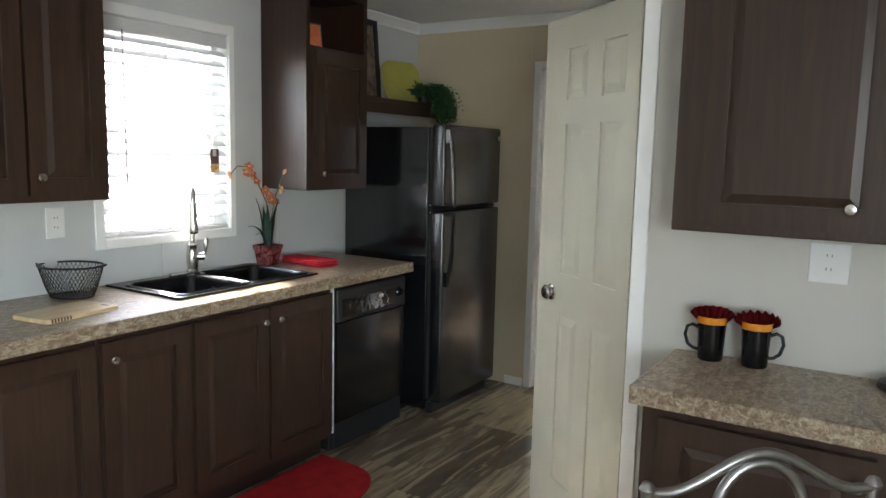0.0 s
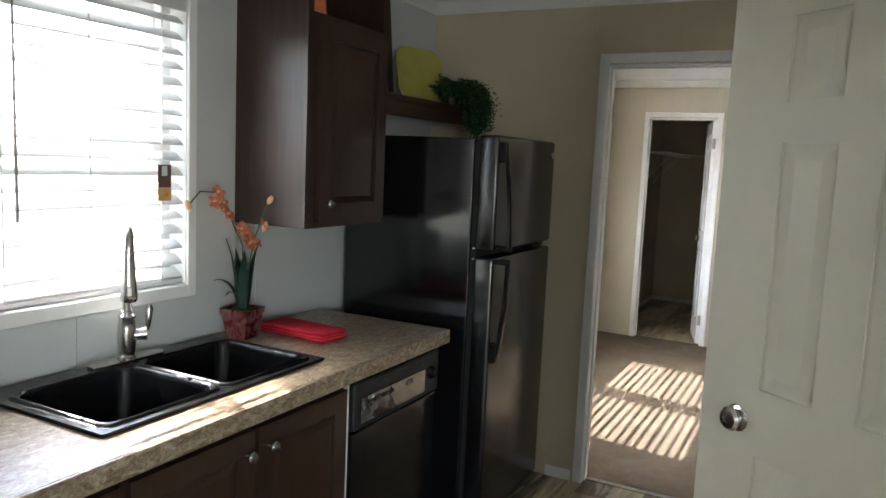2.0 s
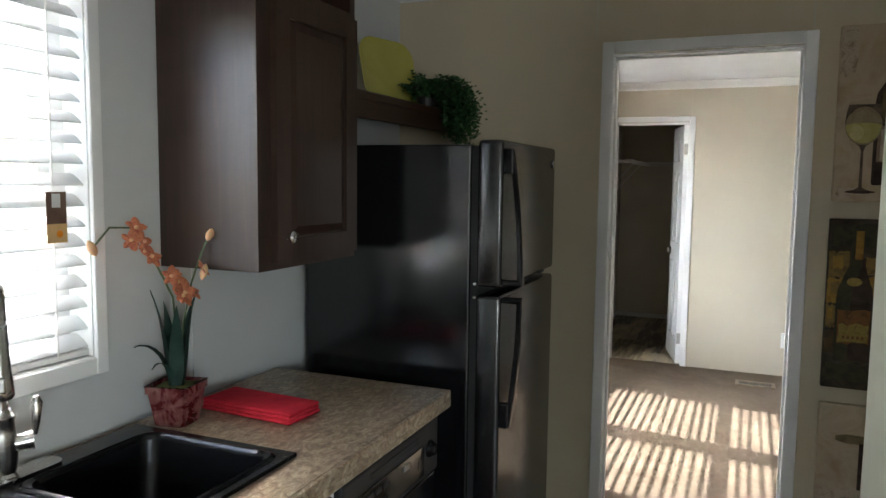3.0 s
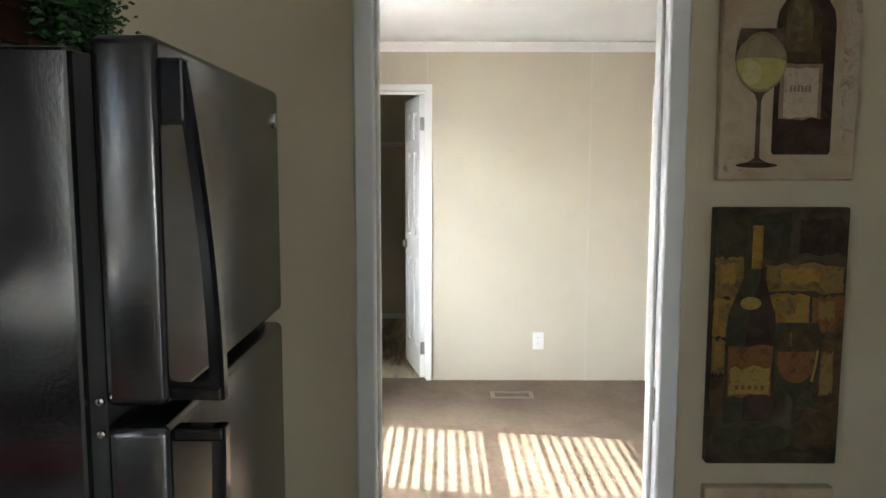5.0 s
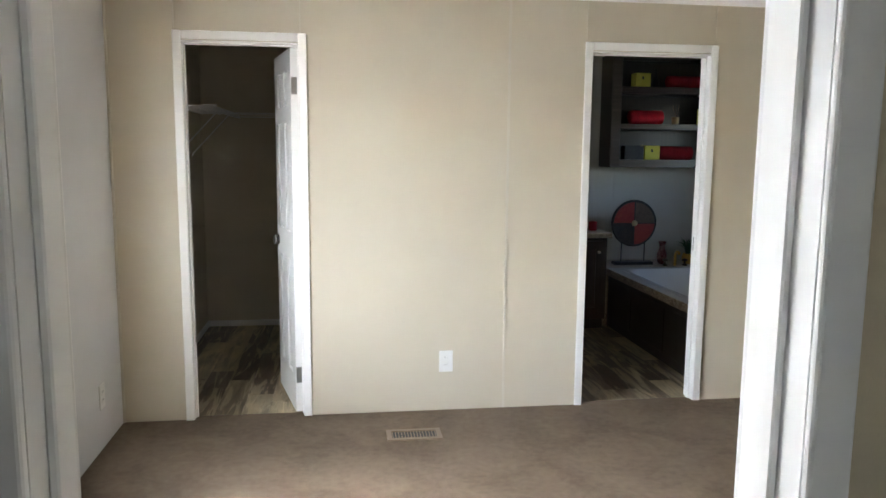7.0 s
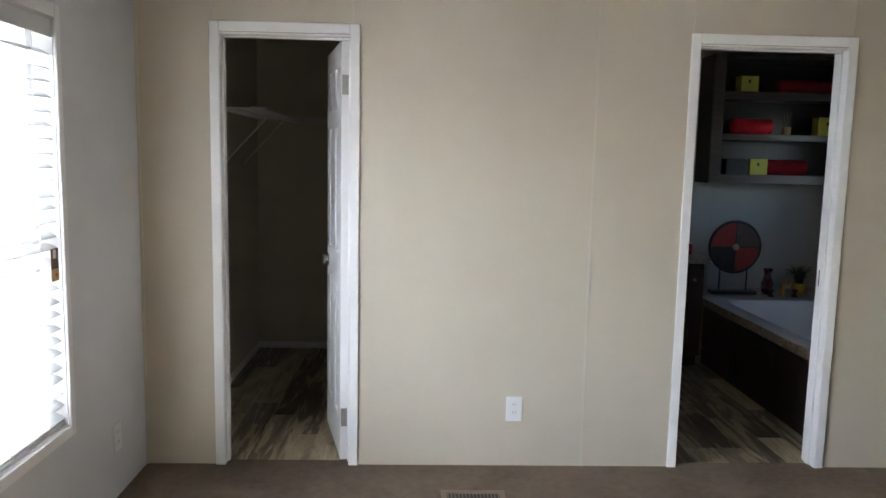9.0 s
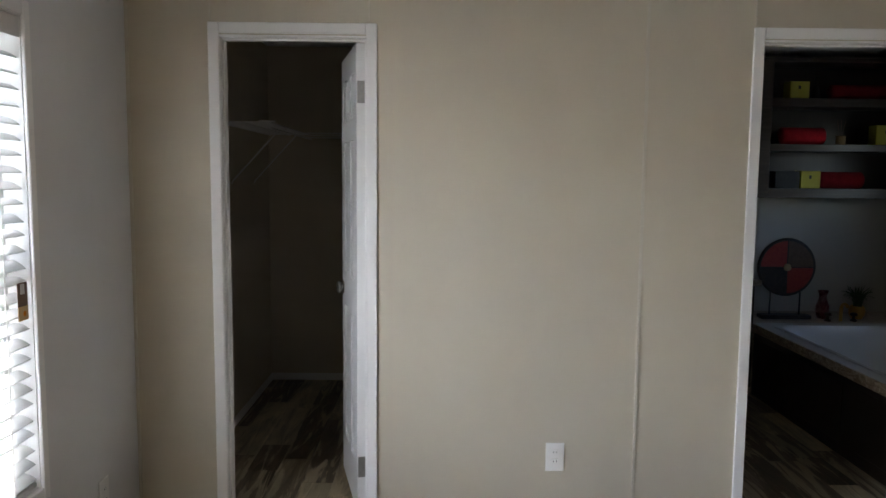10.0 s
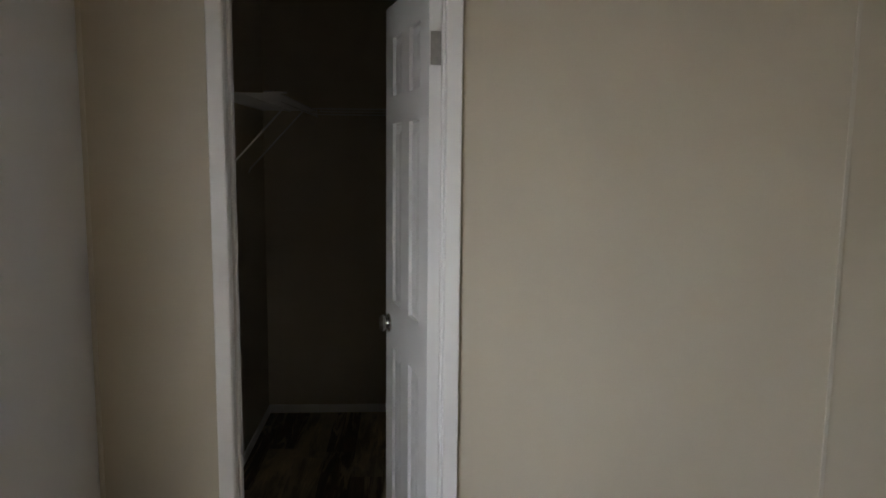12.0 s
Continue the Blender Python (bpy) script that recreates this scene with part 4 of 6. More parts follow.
upper_cabinet(pose(-0.350, 2.228, 0), 0.61, UF - 2.230, 1.302, 2.297, [(0.075, 0.535, 1.325, 2.27, (0.452, 1.388))], "dark brown wall cabinet above the side buffet")
upper_cabinet(pose(0.2615, 2.228, 0), 0.61, UF - 2.230, 1.302, 2.297, [(0.075, 0.535, 1.325, 2.27, (0.11, 1.388))], "dark brown wall cabinet above the side buffet")

# ---- appliances ----
dw = thing("dishwasher", pose(-2.10, 2.792, 0, 0, 0, 90), "black built-in dishwasher under the counter", "dishwasher")
part("body", boxed(0.0, 0.592, 0.03, 0.57, 0.012, 0.850), BLACKMATT, dw)
part("door", box(bmesh.new(), 0.010, 0.582, -0.012, 0.028, 0.155, 0.665, 0.006), BLACKGLOSS, dw, "glossy black door panel")
part("kick_plate", box(bmesh.new(), 0.010, 0.582, 0.004, 0.029, 0.02, 0.145, 0.004), BLACKMATT, dw)
cp = part("control_panel", box(bmesh.new(), 0.010, 0.582, -0.020, 0.028, 0.672, 0.835, 0.010, 3), BLACKMATT, dw)
part("grip_slot", boxed(0.15, 0.44, -0.0215, -0.0195, 0.795, 0.812), SLOT, cp)
part("dial", lathe(bmesh.new(), [(0.026, 0), (0.024, 0.006), (0.019, 0.012), (0.017, 0.02), (0.006, 0.022)], 24, Matrix.Translation((0.515, -0.020, 0.755)) @ Matrix.Rotation(radians(90), 4, "X")), BLACKGLOSS, cp)
PANELGLOSS = material("rippled_black_gloss", 0.05, 1.0, (0.16, 0.16, 0.165))
finish(PANELGLOSS, None, None, noise_of(PANELGLOSS, coords(PANELGLOSS), 16.0, 2, 0.4, 0.6), 0.35, 0.006)
part("panel_face", box(bmesh.new(), 0.045, 0.470, -0.0245, -0.0195, 0.692, 0.780, 0.002, 2), PANELGLOSS, cp, "glossy rippled black panel face")
for i in range(4):
    part("button", box(bmesh.new(), 0.085 + i * 0.042, 0.115 + i * 0.042, -0.0285, -0.0240, 0.752, 0.766, 0.002, 2), BLACKMATT, cp)
part("button", box(bmesh.new(), 0.33, 0.37, -0.0285, -0.0240, 0.750, 0.768, 0.003, 2), PEWTER, cp, "small grey latch button")
part("side_strip", boxed(-0.013, -0.003, -0.008, 0.02, 0.115, 0.850), PLATEPLASTIC, dw, "pale metal mounting strip")

fr = thing("refrigerator", pose(-2.047, 3.53, 0, 0, 0, 90), "black top-freezer refrigerator with a pebbled finish", "refrigerator")
part("cabinet_body", box(bmesh.new(), 0.0, 0.655, 0.0, 0.595, 0.03, 1.648, 0.006), BLACK, fr)
part("gasket", boxed(0.012, 0.643, -0.022, 0.0, 0.09, 1.64), GASKET, fr)
fd = part("freezer_door", box(bmesh.new(), 0.0, 0.655, -0.103, -0.022, 1.206, 1.662, 0.014, 4), FRIDGE_FRONT, fr, smooth=True)
rd = part("fridge_door", box(bmesh.new(), 0.0, 0.655, -0.103, -0.022, 0.085, 1.182, 0.014, 4), FRIDGE_FRONT, fr, smooth=True)
part("grille", box(bmesh.new(), 0.01, 0.645, -0.045, 0.0, 0.012, 0.075, 0.004), BLACKMATT, fr)


def bowed_bar(x0, x1, z_end, z_seam, d_end, d_seam, thick):
    """Grip bar that stands farther off the door towards the seam."""
    bm, rings, n = bmesh.new(), [], 10
    for i in range(n + 1):
        f = i / n
        z, d = z_end + (z_seam - z_end) * f, d_end + (d_seam - d_end) * math.sin(f * math.pi / 2) ** 0.9
        c = 0.005
        rings.append([bm.verts.new((x, -y, z)) for x, y in ((x0 + c, d), (x1 - c, d), (x1, d - c), (x1, d - thick), (x0, d - thick), (x0, d - c))])
    for p, q in zip(rings, rings[1:]):
        for k in range(6):
            bm.faces.new((p[k], p[(k + 1) % 6], q[(k + 1) % 6], q[k]))
    bm.faces.new(rings[0])
    bm.faces.new(rings[-1][::-1])
    return bm


for dd, z_end, z_seam, up in ((fd, 1.632, 1.212, -1), (rd, 0.765, 1.176, 1)):
    h = part("handle", bowed_bar(0.014, 0.040, z_end, z_seam, 0.134, 0.168, 0.017), BLACKGLOSS, dd, "black bar handle")
    a, b = sorted((z_end - up * 0.004, z_end + up * 0.075))
    part("handle_mount", box(bmesh.new(), 0.012, 0.042, -0.132, -0.101, a, b, 0.004, 2), BLACKGLOSS, h)
    part("handle_bracket", box(bmesh.new(), 0.013, 0.041, -0.166, -0.101, min(z_seam, z_seam - up * 0.018), max(z_seam, z_seam - up * 0.018), 0.004, 2), BLACKGLOSS, h)
part("badge", lathe(bmesh.new(), [(0.017, 0), (0.0165, 0.003), (0.012, 0.004)], 24, Matrix.Translation((0.622, -0.103, 1.600)) @ Matrix.Rotation(radians(90), 4, "X")), CHROME, fd, "small round silver badge")
for x, z in ((0.62, 1.656), (0.62, 1.194)):
    part("door_hinge", box(bmesh.new(), x - 0.03, x + 0.03, -0.07, 0.05, z - (0.007 if z > 1.4 else 0.009), z + 0.008, 0.003), BLACKMATT, fr)
for z in (1.216, 1.174):
    part("hinge_screw", lathe(bmesh.new(), [(0.006, 0), (0.005, 0.004), (0.002, 0.005)], 12, Matrix.Translation((-0.001, -0.02, z)) @ Matrix.Rotation(radians(-90), 4, "Y")), CHROME, fr)

# ---- things on the counter ----
bsk = thing("wire_basket", pose(-2.572, 1.755, CT, 0, 0, 20), "black wire mesh basket on the counter", "basket")
H, RB, RT = 0.125, 0.085, 0.128


def bring(r, z, n=40):
    return [(r * 1.0 * math.cos(2 * math.pi * i / n), r * 0.82 * math.sin(2 * math.pi * i / n), z) for i in range(n)]


def bpoint(a, f):
    r = RB + (RT - RB) * f ** 0.8
    return (r * math.cos(a), 0.82 * r * math.sin(a), 0.003 + (H - 0.003) * f)


part("rim", tube(bmesh.new(), bring(RT, H), 0.0042, 8, True), WIRE, bsk)
part("foot_ring", tube(bmesh.new(), bring(RB, 0.003), 0.003, 8, True), WIRE, bsk)
for s in (1, -1):
    bm = bmesh.new()
    for i in range(44):
        a = 2 * math.pi * i / 44
        tube(bm, [bpoint(a + s * f * 0.62, f) for f in (0, 0.25, 0.5, 0.75, 1.0)], 0.0009, 4)
    tagged(part("wire_mesh", bm, WIRE, bsk), kind="stuff")
part("floor_mesh", slab(bmesh.new(), [(x, y) for x, y, z in bring(RB, 0)], 0.001, 0.003), WIRE, bsk)
for s in (-1, 1):
    part("handle", tube(bmesh.new(), [(s * RT, -0.03, H), (s * (RT + 0.012), -0.028, H + 0.006), (s * (RT + 0.012), 0.028, H + 0.006), (s * RT, 0.03, H)], 0.0035, 8), WIRE, bsk)

cb = thing("cutting_board", pose(-2.29, 1.565, CT, 0, 0, 8), "pale bamboo cutting board on the counter", "cutting board")
ring = rounded(0.185, 0.30, 0.018)
part("board", slab(bmesh.new(), ring, 0.0, 0.014), BAMBOO, cb)
part("hang_hole", slab(bmesh.new(), [(0.045 + 0.018 * math.cos(a), 0.125 + 0.007 * math.sin(a)) for a in [k * math.pi / 8 for k in range(16)]], 0.0141, 0.0146), WOOD_DARK, cb)
for i in range(7):
    part("groove", boxed(0.084, 0.0932, -0.135 + i * 0.012, -0.129 + i * 0.012, 0.0008, 0.0143), BROWNCARD, cb)

orchid = thing("potted_orchid", pose(-2.59, 2.842, CT, 0, 0, 12), "orange silk orchid in a marbled red pot", "potted plant")


def square_ring(h, z):
    return [(sx * h, sy * h, z) for sx, sy in ((1, 1), (-1, 1), (-1, -1), (1, -1))]


bm = bmesh.new()
loops = [[bm.verts.new(p) for p in square_ring(h, z)] for h, z in ((0.042, 0.0), (0.054, 0.085), (0.058, 0.086), (0.059, 0.105), (0.052, 0.105), (0.050, 0.085))]
for a, b in zip(loops, loops[1:]):
    for i in range(4):
        bm.faces.new((a[i], a[(i + 1) % 4], b[(i + 1) % 4], b[i]))
bm.faces.new(loops[0][::-1])
bmesh.ops.bevel(bm, geom=[e for e in bm.edges if abs(e.verts[0].co.z - e.verts[1].co.z) > 0.01], offset=0.008, segments=3, affect="EDGES")
part("pot", bm, POT, orchid, "square tapered pot in marbled dark red")
part("moss", box(bmesh.new(), -0.049, 0.049, -0.049, 0.049, 0.085, 0.099, 0.006), SOIL, orchid)
ro = random.Random(11)


def leaf_blade(bm, base, yaw, length, width, bend, n=8):
    pts = []
    d = Vector((math.cos(yaw), math.sin(yaw), 0))
    s = Vector((-d.y, d.x, 0))
    for i in range(n + 1):
        f = i / n
        a = radians(86) - bend * f * f
        pts.append((f, a))
    p = Vector(base)
    rows = []
    for i, (f, a) in enumerate(pts):
        if i:
            p = p + (d * math.cos(a) + Vector((0, 0, 1)) * math.sin(a)) * (length / n)
        w = width * math.sin(math.pi * min(1, 0.12 + 0.88 * f) ** 0.8) * 0.5 + 0.0008
        nrm = (Vector((0, 0, 1)) * math.cos(a) - d * math.sin(a)) * 0.004
        rows.append([bm.verts.new(p - s * w), bm.verts.new(p + nrm * -0.6), bm.verts.new(p + s * w)])
    for a, b in zip(rows, rows[1:]):
        for k in (0, 1):
            bm.faces.new((a[k], a[k + 1], b[k + 1], b[k]))
    return bm


for yaw, L, wd, bend in ((1.2, 0.24, 0.034, 0.35), (2.6, 0.22, 0.032, 0.3), (4.0, 0.26, 0.034, 0.25), (5.3, 0.23, 0.034, 0.4), (0.3, 0.25, 0.03, 0.2), (3.3, 0.17, 0.024, 1.9), (4.6, 0.13, 0.02, 2.1)):
    bm = leaf_blade(bmesh.new(), (0.016 * math.cos(yaw), 0.016 * math.sin(yaw), 0.095), yaw, L, wd, bend)
    bmesh.ops.solidify(bm, geom=bm.faces[:], thickness=0.0016)
    part("leaf", bm, LEAF, orchid, smooth=True)
STEMS = [[(0, 0, 0.095), (0.004, 0.0, 0.22), (0.010, -0.025, 0.33), (0.0, -0.080, 0.42), (-0.015, -0.145, 0.512), (-0.04, -0.20, 0.515), (-0.055, -0.235, 0.475)],
         [(0.005, 0.005, 0.095), (0.015, 0.010, 0.25), (0.035, 0.020, 0.36), (0.062, 0.026, 0.44), (0.078, 0.030, 0.478)]]
for s in STEMS:
    part("stem", tube(bmesh.new(), s, 0.0026, 6), STEM, orchid)


def blossom(parent, c, size, yaw, pitch):
    bm = bmesh.new()
    m = Matrix.Translation(c) @ Euler((radians(pitch), 0, radians(yaw))).to_matrix().to_4x4()
    vs = []
    for k, (L, wd) in enumerate(((1.0, 0.62), (0.92, 0.8), (0.85, 0.55), (0.85, 0.55), (0.92, 0.8))):
        a = 2 * math.pi * k / 5 + ro.uniform(-0.12, 0.12)
        rows = []
        for i in range(5):
            f = i / 4
            w = size * wd * math.sin(math.pi * (0.1 + 0.82 * f)) * 0.5
            r = size * L * f + 0.002
            z = size * 0.28 * f * (1.3 - f) + ro.uniform(-0.0015, 0.0015)
            u, v = (math.cos(a), math.sin(a)), (-math.sin(a), math.cos(a))
            row = [bm.verts.new((u[0] * r + v[0] * w * s, u[1] * r + v[1] * w * s, z + (0.10 * size if s == 0 else 0))) for s in (-1, 0, 1)]
            rows.append(row)
            vs += row
        for p, q in zip(rows, rows[1:]):
            for i in (0, 1):
                bm.faces.new((p[i], p[i + 1], q[i + 1], q[i]))
    bmesh.ops.transform(bm, matrix=m, verts=bm.verts)
    bmesh.ops.solidify(bm, geom=bm.faces[:], thickness=0.0008)
    f = part("blossom", bm, PETAL, parent, smooth=True)
    bm = bmesh.new()
    bmesh.ops.create_icosphere(bm, subdivisions=2, radius=size * 0.20, matrix=m @ Matrix.Translation((0, 0, size * 0.16)) @ Matrix.Diagonal((1, 0.8, 1.1, 1)))
    part("throat", bm, BUD, f, smooth=True)


for c, s, yw in (((0.02, -0.155, 0.512), 0.032, 70), ((0.025, -0.135, 0.478), 0.034, 95), ((0.02, -0.175, 0.485), 0.030, 60), ((0.03, -0.112, 0.440), 0.034, 80), ((0.02, -0.128, 0.452), 0.03, 120),
                 ((0.03, -0.062, 0.375), 0.036, 85), ((0.035, -0.035, 0.345), 0.038, 70), ((0.02, -0.015, 0.352), 0.034, 110), ((0.04, -0.055, 0.338), 0.036, 95), ((0.03, -0.085, 0.392), 0.03, 60), ((0.03, 0.012, 0.338), 0.03, 90),
                 ((0.056, 0.020, 0.400), 0.026, 100)):
    blossom(orchid, (c[0] + (-0.025 if c[1] < -0.1 else 0.01), c[1], c[2]), s * 0.9, yw, 62 + ro.uniform(-18, 18))
for c, tilt in (((-0.056, -0.24, 0.470), 35), ((0.082, 0.034, 0.486), -50), ((0.070, 0.022, 0.392), 150)):
    part("bud", lathe(bmesh.new(), [(0.001, -0.022), (0.008, -0.012), (0.0105, 0.0), (0.008, 0.013), (0.001, 0.024)], 12, Matrix.Translation(c) @ Matrix.Rotation(radians(tilt), 4, "X")), BUD, orchid, smooth=True)

nap = thing("folded_towel", pose(-2.452, 3.008, CT, 0, 0, -4), "folded bright red cloth towel on the counter", "towel")
for i, (h0, h1, w, d) in enumerate(((0.001, 0.012, 0.300, 0.136), (0.0122, 0.0225, 0.297, 0.133), (0.0227, 0.033, 0.298, 0.130))):
    part("fold", box(bmesh.new(), -w / 2, w / 2, -d / 2, d / 2, h0, h1, 0.0055, 3), RED, nap, smooth=True)

# ---- on the display shelf ----
SH = 1.811


def picture(name, m, w, h, t, border, frame_mat, print_mat, label):
    p = thing(name, m, label, "framed picture")
    f = part("picture_frame", cells(bmesh.new(), [-w / 2, -w / 2 + border, w / 2 - border, w / 2], [0, t], [0, border, h - border, h], lambda i, j, k: not (i == 1 and k == 1)), frame_mat, p)
    part("print", boxed(-w / 2 + border, w / 2 - border, t * 0.35, t * 0.9, border, h - border), print_mat, p)
    return p


picture("framed_picture", pose(-2.625, 3.66, SH, -5, 0, 90), 0.40, 0.50, 0.022, 0.035, BLACKMATT, PAINT_DIM, "tall dark-framed print leaning on the wall")
plate = thing("serving_plate", pose(-2.535, 3.955, SH, -12, 0, 74), "yellow square glazed serving plate leaning upright", "plate")
bm = bmesh.new()
loops = []
for w, y, r in ((0.10, 0.0, 0.03), (0.18, 0.0, 0.045), (0.262, -0.022, 0.07), (0.268, -0.020, 0.072), (0.185, 0.006, 0.046), (0.10, 0.006, 0.03)):
    loops.append([bm.verts.new((px * 1.13, y, 0.133 + pz * 0.96)) for px, pz in rounded(w, w, r)])
for a, b in zip(loops, loops[1:]):
    n = len(a)
    for i in range(n):
        bm.faces.new((a[i], a[(i + 1) % n], b[(i + 1) % n], b[i]))
bm.faces.new(loops[0])
bm.faces.new(loops[-1])
part("dish", bm, YELLOW, plate, smooth=True)

card = thing("framed_card", pose(-2.475, 3.055, 2.028, -8, 0, 84), "small orange print in a thin silver frame", "framed picture")
part("picture_frame", cells(bmesh.new(), [-0.075, -0.069, 0.069, 0.075], [0, 0.012], [0, 0.006, 0.132, 0.138], lambda i, j, k: not (i == 1 and k == 1)), NICKEL, card)
part("print", boxed(-0.069, 0.069, 0.003, 0.010, 0.006, 0.132), ORANGECARD, card)

fern = thing("trailing_fern", pose(-2.42, 4.03, SH), "dark green artificial fern trailing off the shelf", "plant")
part("pot", lathe(bmesh.new(), [(0.035, 0), (0.05, 0.07), (0.053, 0.072), (0.053, 0.085), (0.045, 0.085), (0.04, 0.06)], 20), BLACKMATT, fern)
rf = random.Random(21)
verts, faces = [], []
for i in range(560):
    hang = rf.random() < 0.72
    yaw = rf.gauss(0.55, 0.38) if hang else rf.uniform(0, 2 * math.pi)
    L = rf.uniform(0.12, 0.29) if hang else rf.uniform(0.03, 0.075)
    drop = rf.uniform(2.6, 3.6) if hang else rf.uniform(0.4, 1.8)
    d = Vector((math.cos(yaw), math.sin(yaw), 0))
    p = Vector((0.03 * d.x, 0.05 * rf.uniform(-1, 1), 0.035 + rf.uniform(0, 0.05)))
    a = radians(rf.uniform(-5, 52) if hang else rf.uniform(25, 80))
    for k in range(10):
        f = k / 9
        p = p + (d * math.cos(a) + Vector((0, 0, math.sin(a)))) * L / 10
        a = max(a - drop / 10, -1.5)
        p.y, p.x = min(p.y, 0.30), max(p.x, -0.24)
        if p.x < 0.05:
            p.z = max(p.z, 0.004)
        for s in (-1, 1):
            q = p + Vector((rf.uniform(-0.005, 0.005), rf.uniform(-0.005, 0.005), rf.uniform(-0.003, 0.003)))
            w = Vector((-d.y, d.x, rf.uniform(-0.4, 0.4))) * s * (0.032 * (1.05 - f * 0.8)) + d * 0.010
            t = Vector((rf.uniform(-1, 1), rf.uniform(-1, 1), rf.uniform(-1, 1))).normalized() * 0.006
            n = len(verts)
            verts += [q, q + w * 0.5 + t, q + w, q + w * 0.5 - t]
            faces.append((n, n + 1, n + 2, n + 3))
fm = bpy.data.meshes.new("fronds")
fm.from_pydata([tuple(v) for v in verts], [], faces)
fm.materials.append(FERN)
fo = tagged(new("fronds", fm), kind="stuff")
fo.parent = fern

# ---- kitchen floor mat ----
km = thing("kitchen_mat", pose(-2.125, 2.345, 0.0), "red half-round kitchen mat in front of the sink", "mat")
ol = [(0.0, -0.40)] + [(0.45 * math.sin(radians(a)) ** 0.42, -0.40 * math.cos(radians(a)) if abs(math.cos(radians(a))) > 1e-6 else 0.0) for a in range(10, 175, 8)] + [(0.0, 0.40)]
part("pad", slab(bmesh.new(), ol, 0.0005, 0.010), MATRED, km)

# ---- side counter ----
def mug(m, label):
    g = thing("coffee_mug", m, label, "mug", "black mugs with napkins")
    part("cup", lathe(bmesh.new(), [(0.033, 0), (0.036, 0.004), (0.039, 0.06), (0.0415, 0.112), (0.038, 0.112), (0.034, 0.02), (0.01, 0.016)], 28), BLACKGLOSS, g, smooth=True)
    part("rim_band", lathe(bmesh.new(), [(0.0405, 0.1125), (0.0432, 0.113), (0.0445, 0.134), (0.0425, 0.134), (0.0405, 0.114)], 28, cap=False), ORANGE, g, "mustard glazed rim", smooth=True)
    part("handle", tube(bmesh.new(), [(0.038, 0, 0.095), (0.055, 0, 0.103), (0.070, 0, 0.095), (0.075, 0, 0.070), (0.066, 0, 0.042), (0.050, 0, 0.030), (0.035, 0, 0.028)], 0.0052, 10), BLACKGLOSS, g, smooth=True)
    bm = bmesh.new()
    n = 18
    for y0, tall, spread in ((-0.014, 0.024, 0.060), (0.0, 0.033, 0.064), (0.014, 0.022, 0.056)):
        lo, mid, hi = [], [], []
        for i in range(n + 1):
            a = math.pi * (0.02 + 0.96 * i / n)
            fold = 0.010 if i % 2 else -0.010
            lo.append(bm.verts.new((0.030 * math.cos(a), y0 * 0.6 + fold * 0.3, 0.112 + 0.006 * math.sin(a))))
            mid.append(bm.verts.new((0.050 * math.cos(a), y0 + fold * 0.8, 0.124 + tall * 0.55 * math.sin(a))))
            hi.append(bm.verts.new((spread * math.cos(a), y0 * 1.4 + fold, 0.130 + tall * math.sin(a) ** 0.7 + (0.005 if i % 2 else -0.002))))
        for p, q in ((lo, mid), (mid, hi)):
            for i in range(n):
                bm.faces.new((p[i], p[i + 1], q[i + 1], q[i]))
    bmesh.ops.solidify(bm, geom=bm.faces[:], thickness=0.0016)
    part("napkin", bm, DEEPRED, g, "dark red napkin fanned out of the mug")
    return g


mug(pose(-0.246, 2.362, CT, 0, 0, 190), "black mug with a red napkin, handle turned outward")
mug(pose(-0.120, 2.360, CT, 0, 0, 12), "black mug with a red napkin, near the outlet")
cof = thing("coffee_stand", pose(0.25, 2.35, CT), "small black stand on the side counter", "stand")
part("base", lathe(bmesh.new(), [(0.055, 0), (0.06, 0.006), (0.056, 0.02), (0.03, 0.03), (0.012, 0.032)], 24), BLACKMATT, cof)
part("post", tube(bmesh.new(), [(0, 0, 0.03), (0, 0, 0.20)], 0.008, 10), BLACKMATT, cof)

# ---- metal dining chair ----
chair = thing("dining_chair", pose(0.035, 1.535, 0, 0, 0, 38), "pewter metal dining chair with a scrolled back", "chair")
bk = []
for i in range(25):
    u = -1 + 2 * i / 24
    bk.append((u * 0.225, 0.0, 0.885 + 0.075 * math.cos(u * math.pi / 2 * 1.15) ** 2))
part("top_rail", tube(bmesh.new(), bk, 0.010, 10), PEWTER, chair, smooth=True)
for s in (-1, 1):
    part("back_post", tube(bmesh.new(), [(s * 0.225, 0, 0.889), (s * 0.225, 0.01, 0.70), (s * 0.20, 0.03, 0.46), (s * 0.20, 0.02, 0.22), (s * 0.21, -0.03, 0.0)], 0.011, 10), PEWTER, chair, smooth=True)
    part("finial", lathe(bmesh.new(), [(0.002, -0.012), (0.013, -0.006), (0.016, 0.002), (0.010, 0.014), (0.002, 0.018)], 14, Matrix.Translation((s * 0.225, 0, 0.892))), PEWTER, chair, smooth=True)
    part("front_leg", tube(bmesh.new(), [(s * 0.19, 0.40, 0.45), (s * 0.195, 0.405, 0.22), (s * 0.20, 0.42, 0.0)], 0.011, 10), PEWTER, chair, smooth=True)
part("scroll_ring", tube(bmesh.new(), [(0.088 * math.cos(2 * math.pi * i / 32), 0.004, 0.835 + 0.105 * math.sin(2 * math.pi * i / 32)) for i in range(32)], 0.011, 10, True), PEWTER, chair, smooth=True)
part("back_rail", tube(bmesh.new(), [(-0.20, 0.01, 0.70), (0, 0.006, 0.715), (0.20, 0.01, 0.70)], 0.009, 10), PEWTER, chair, smooth=True)
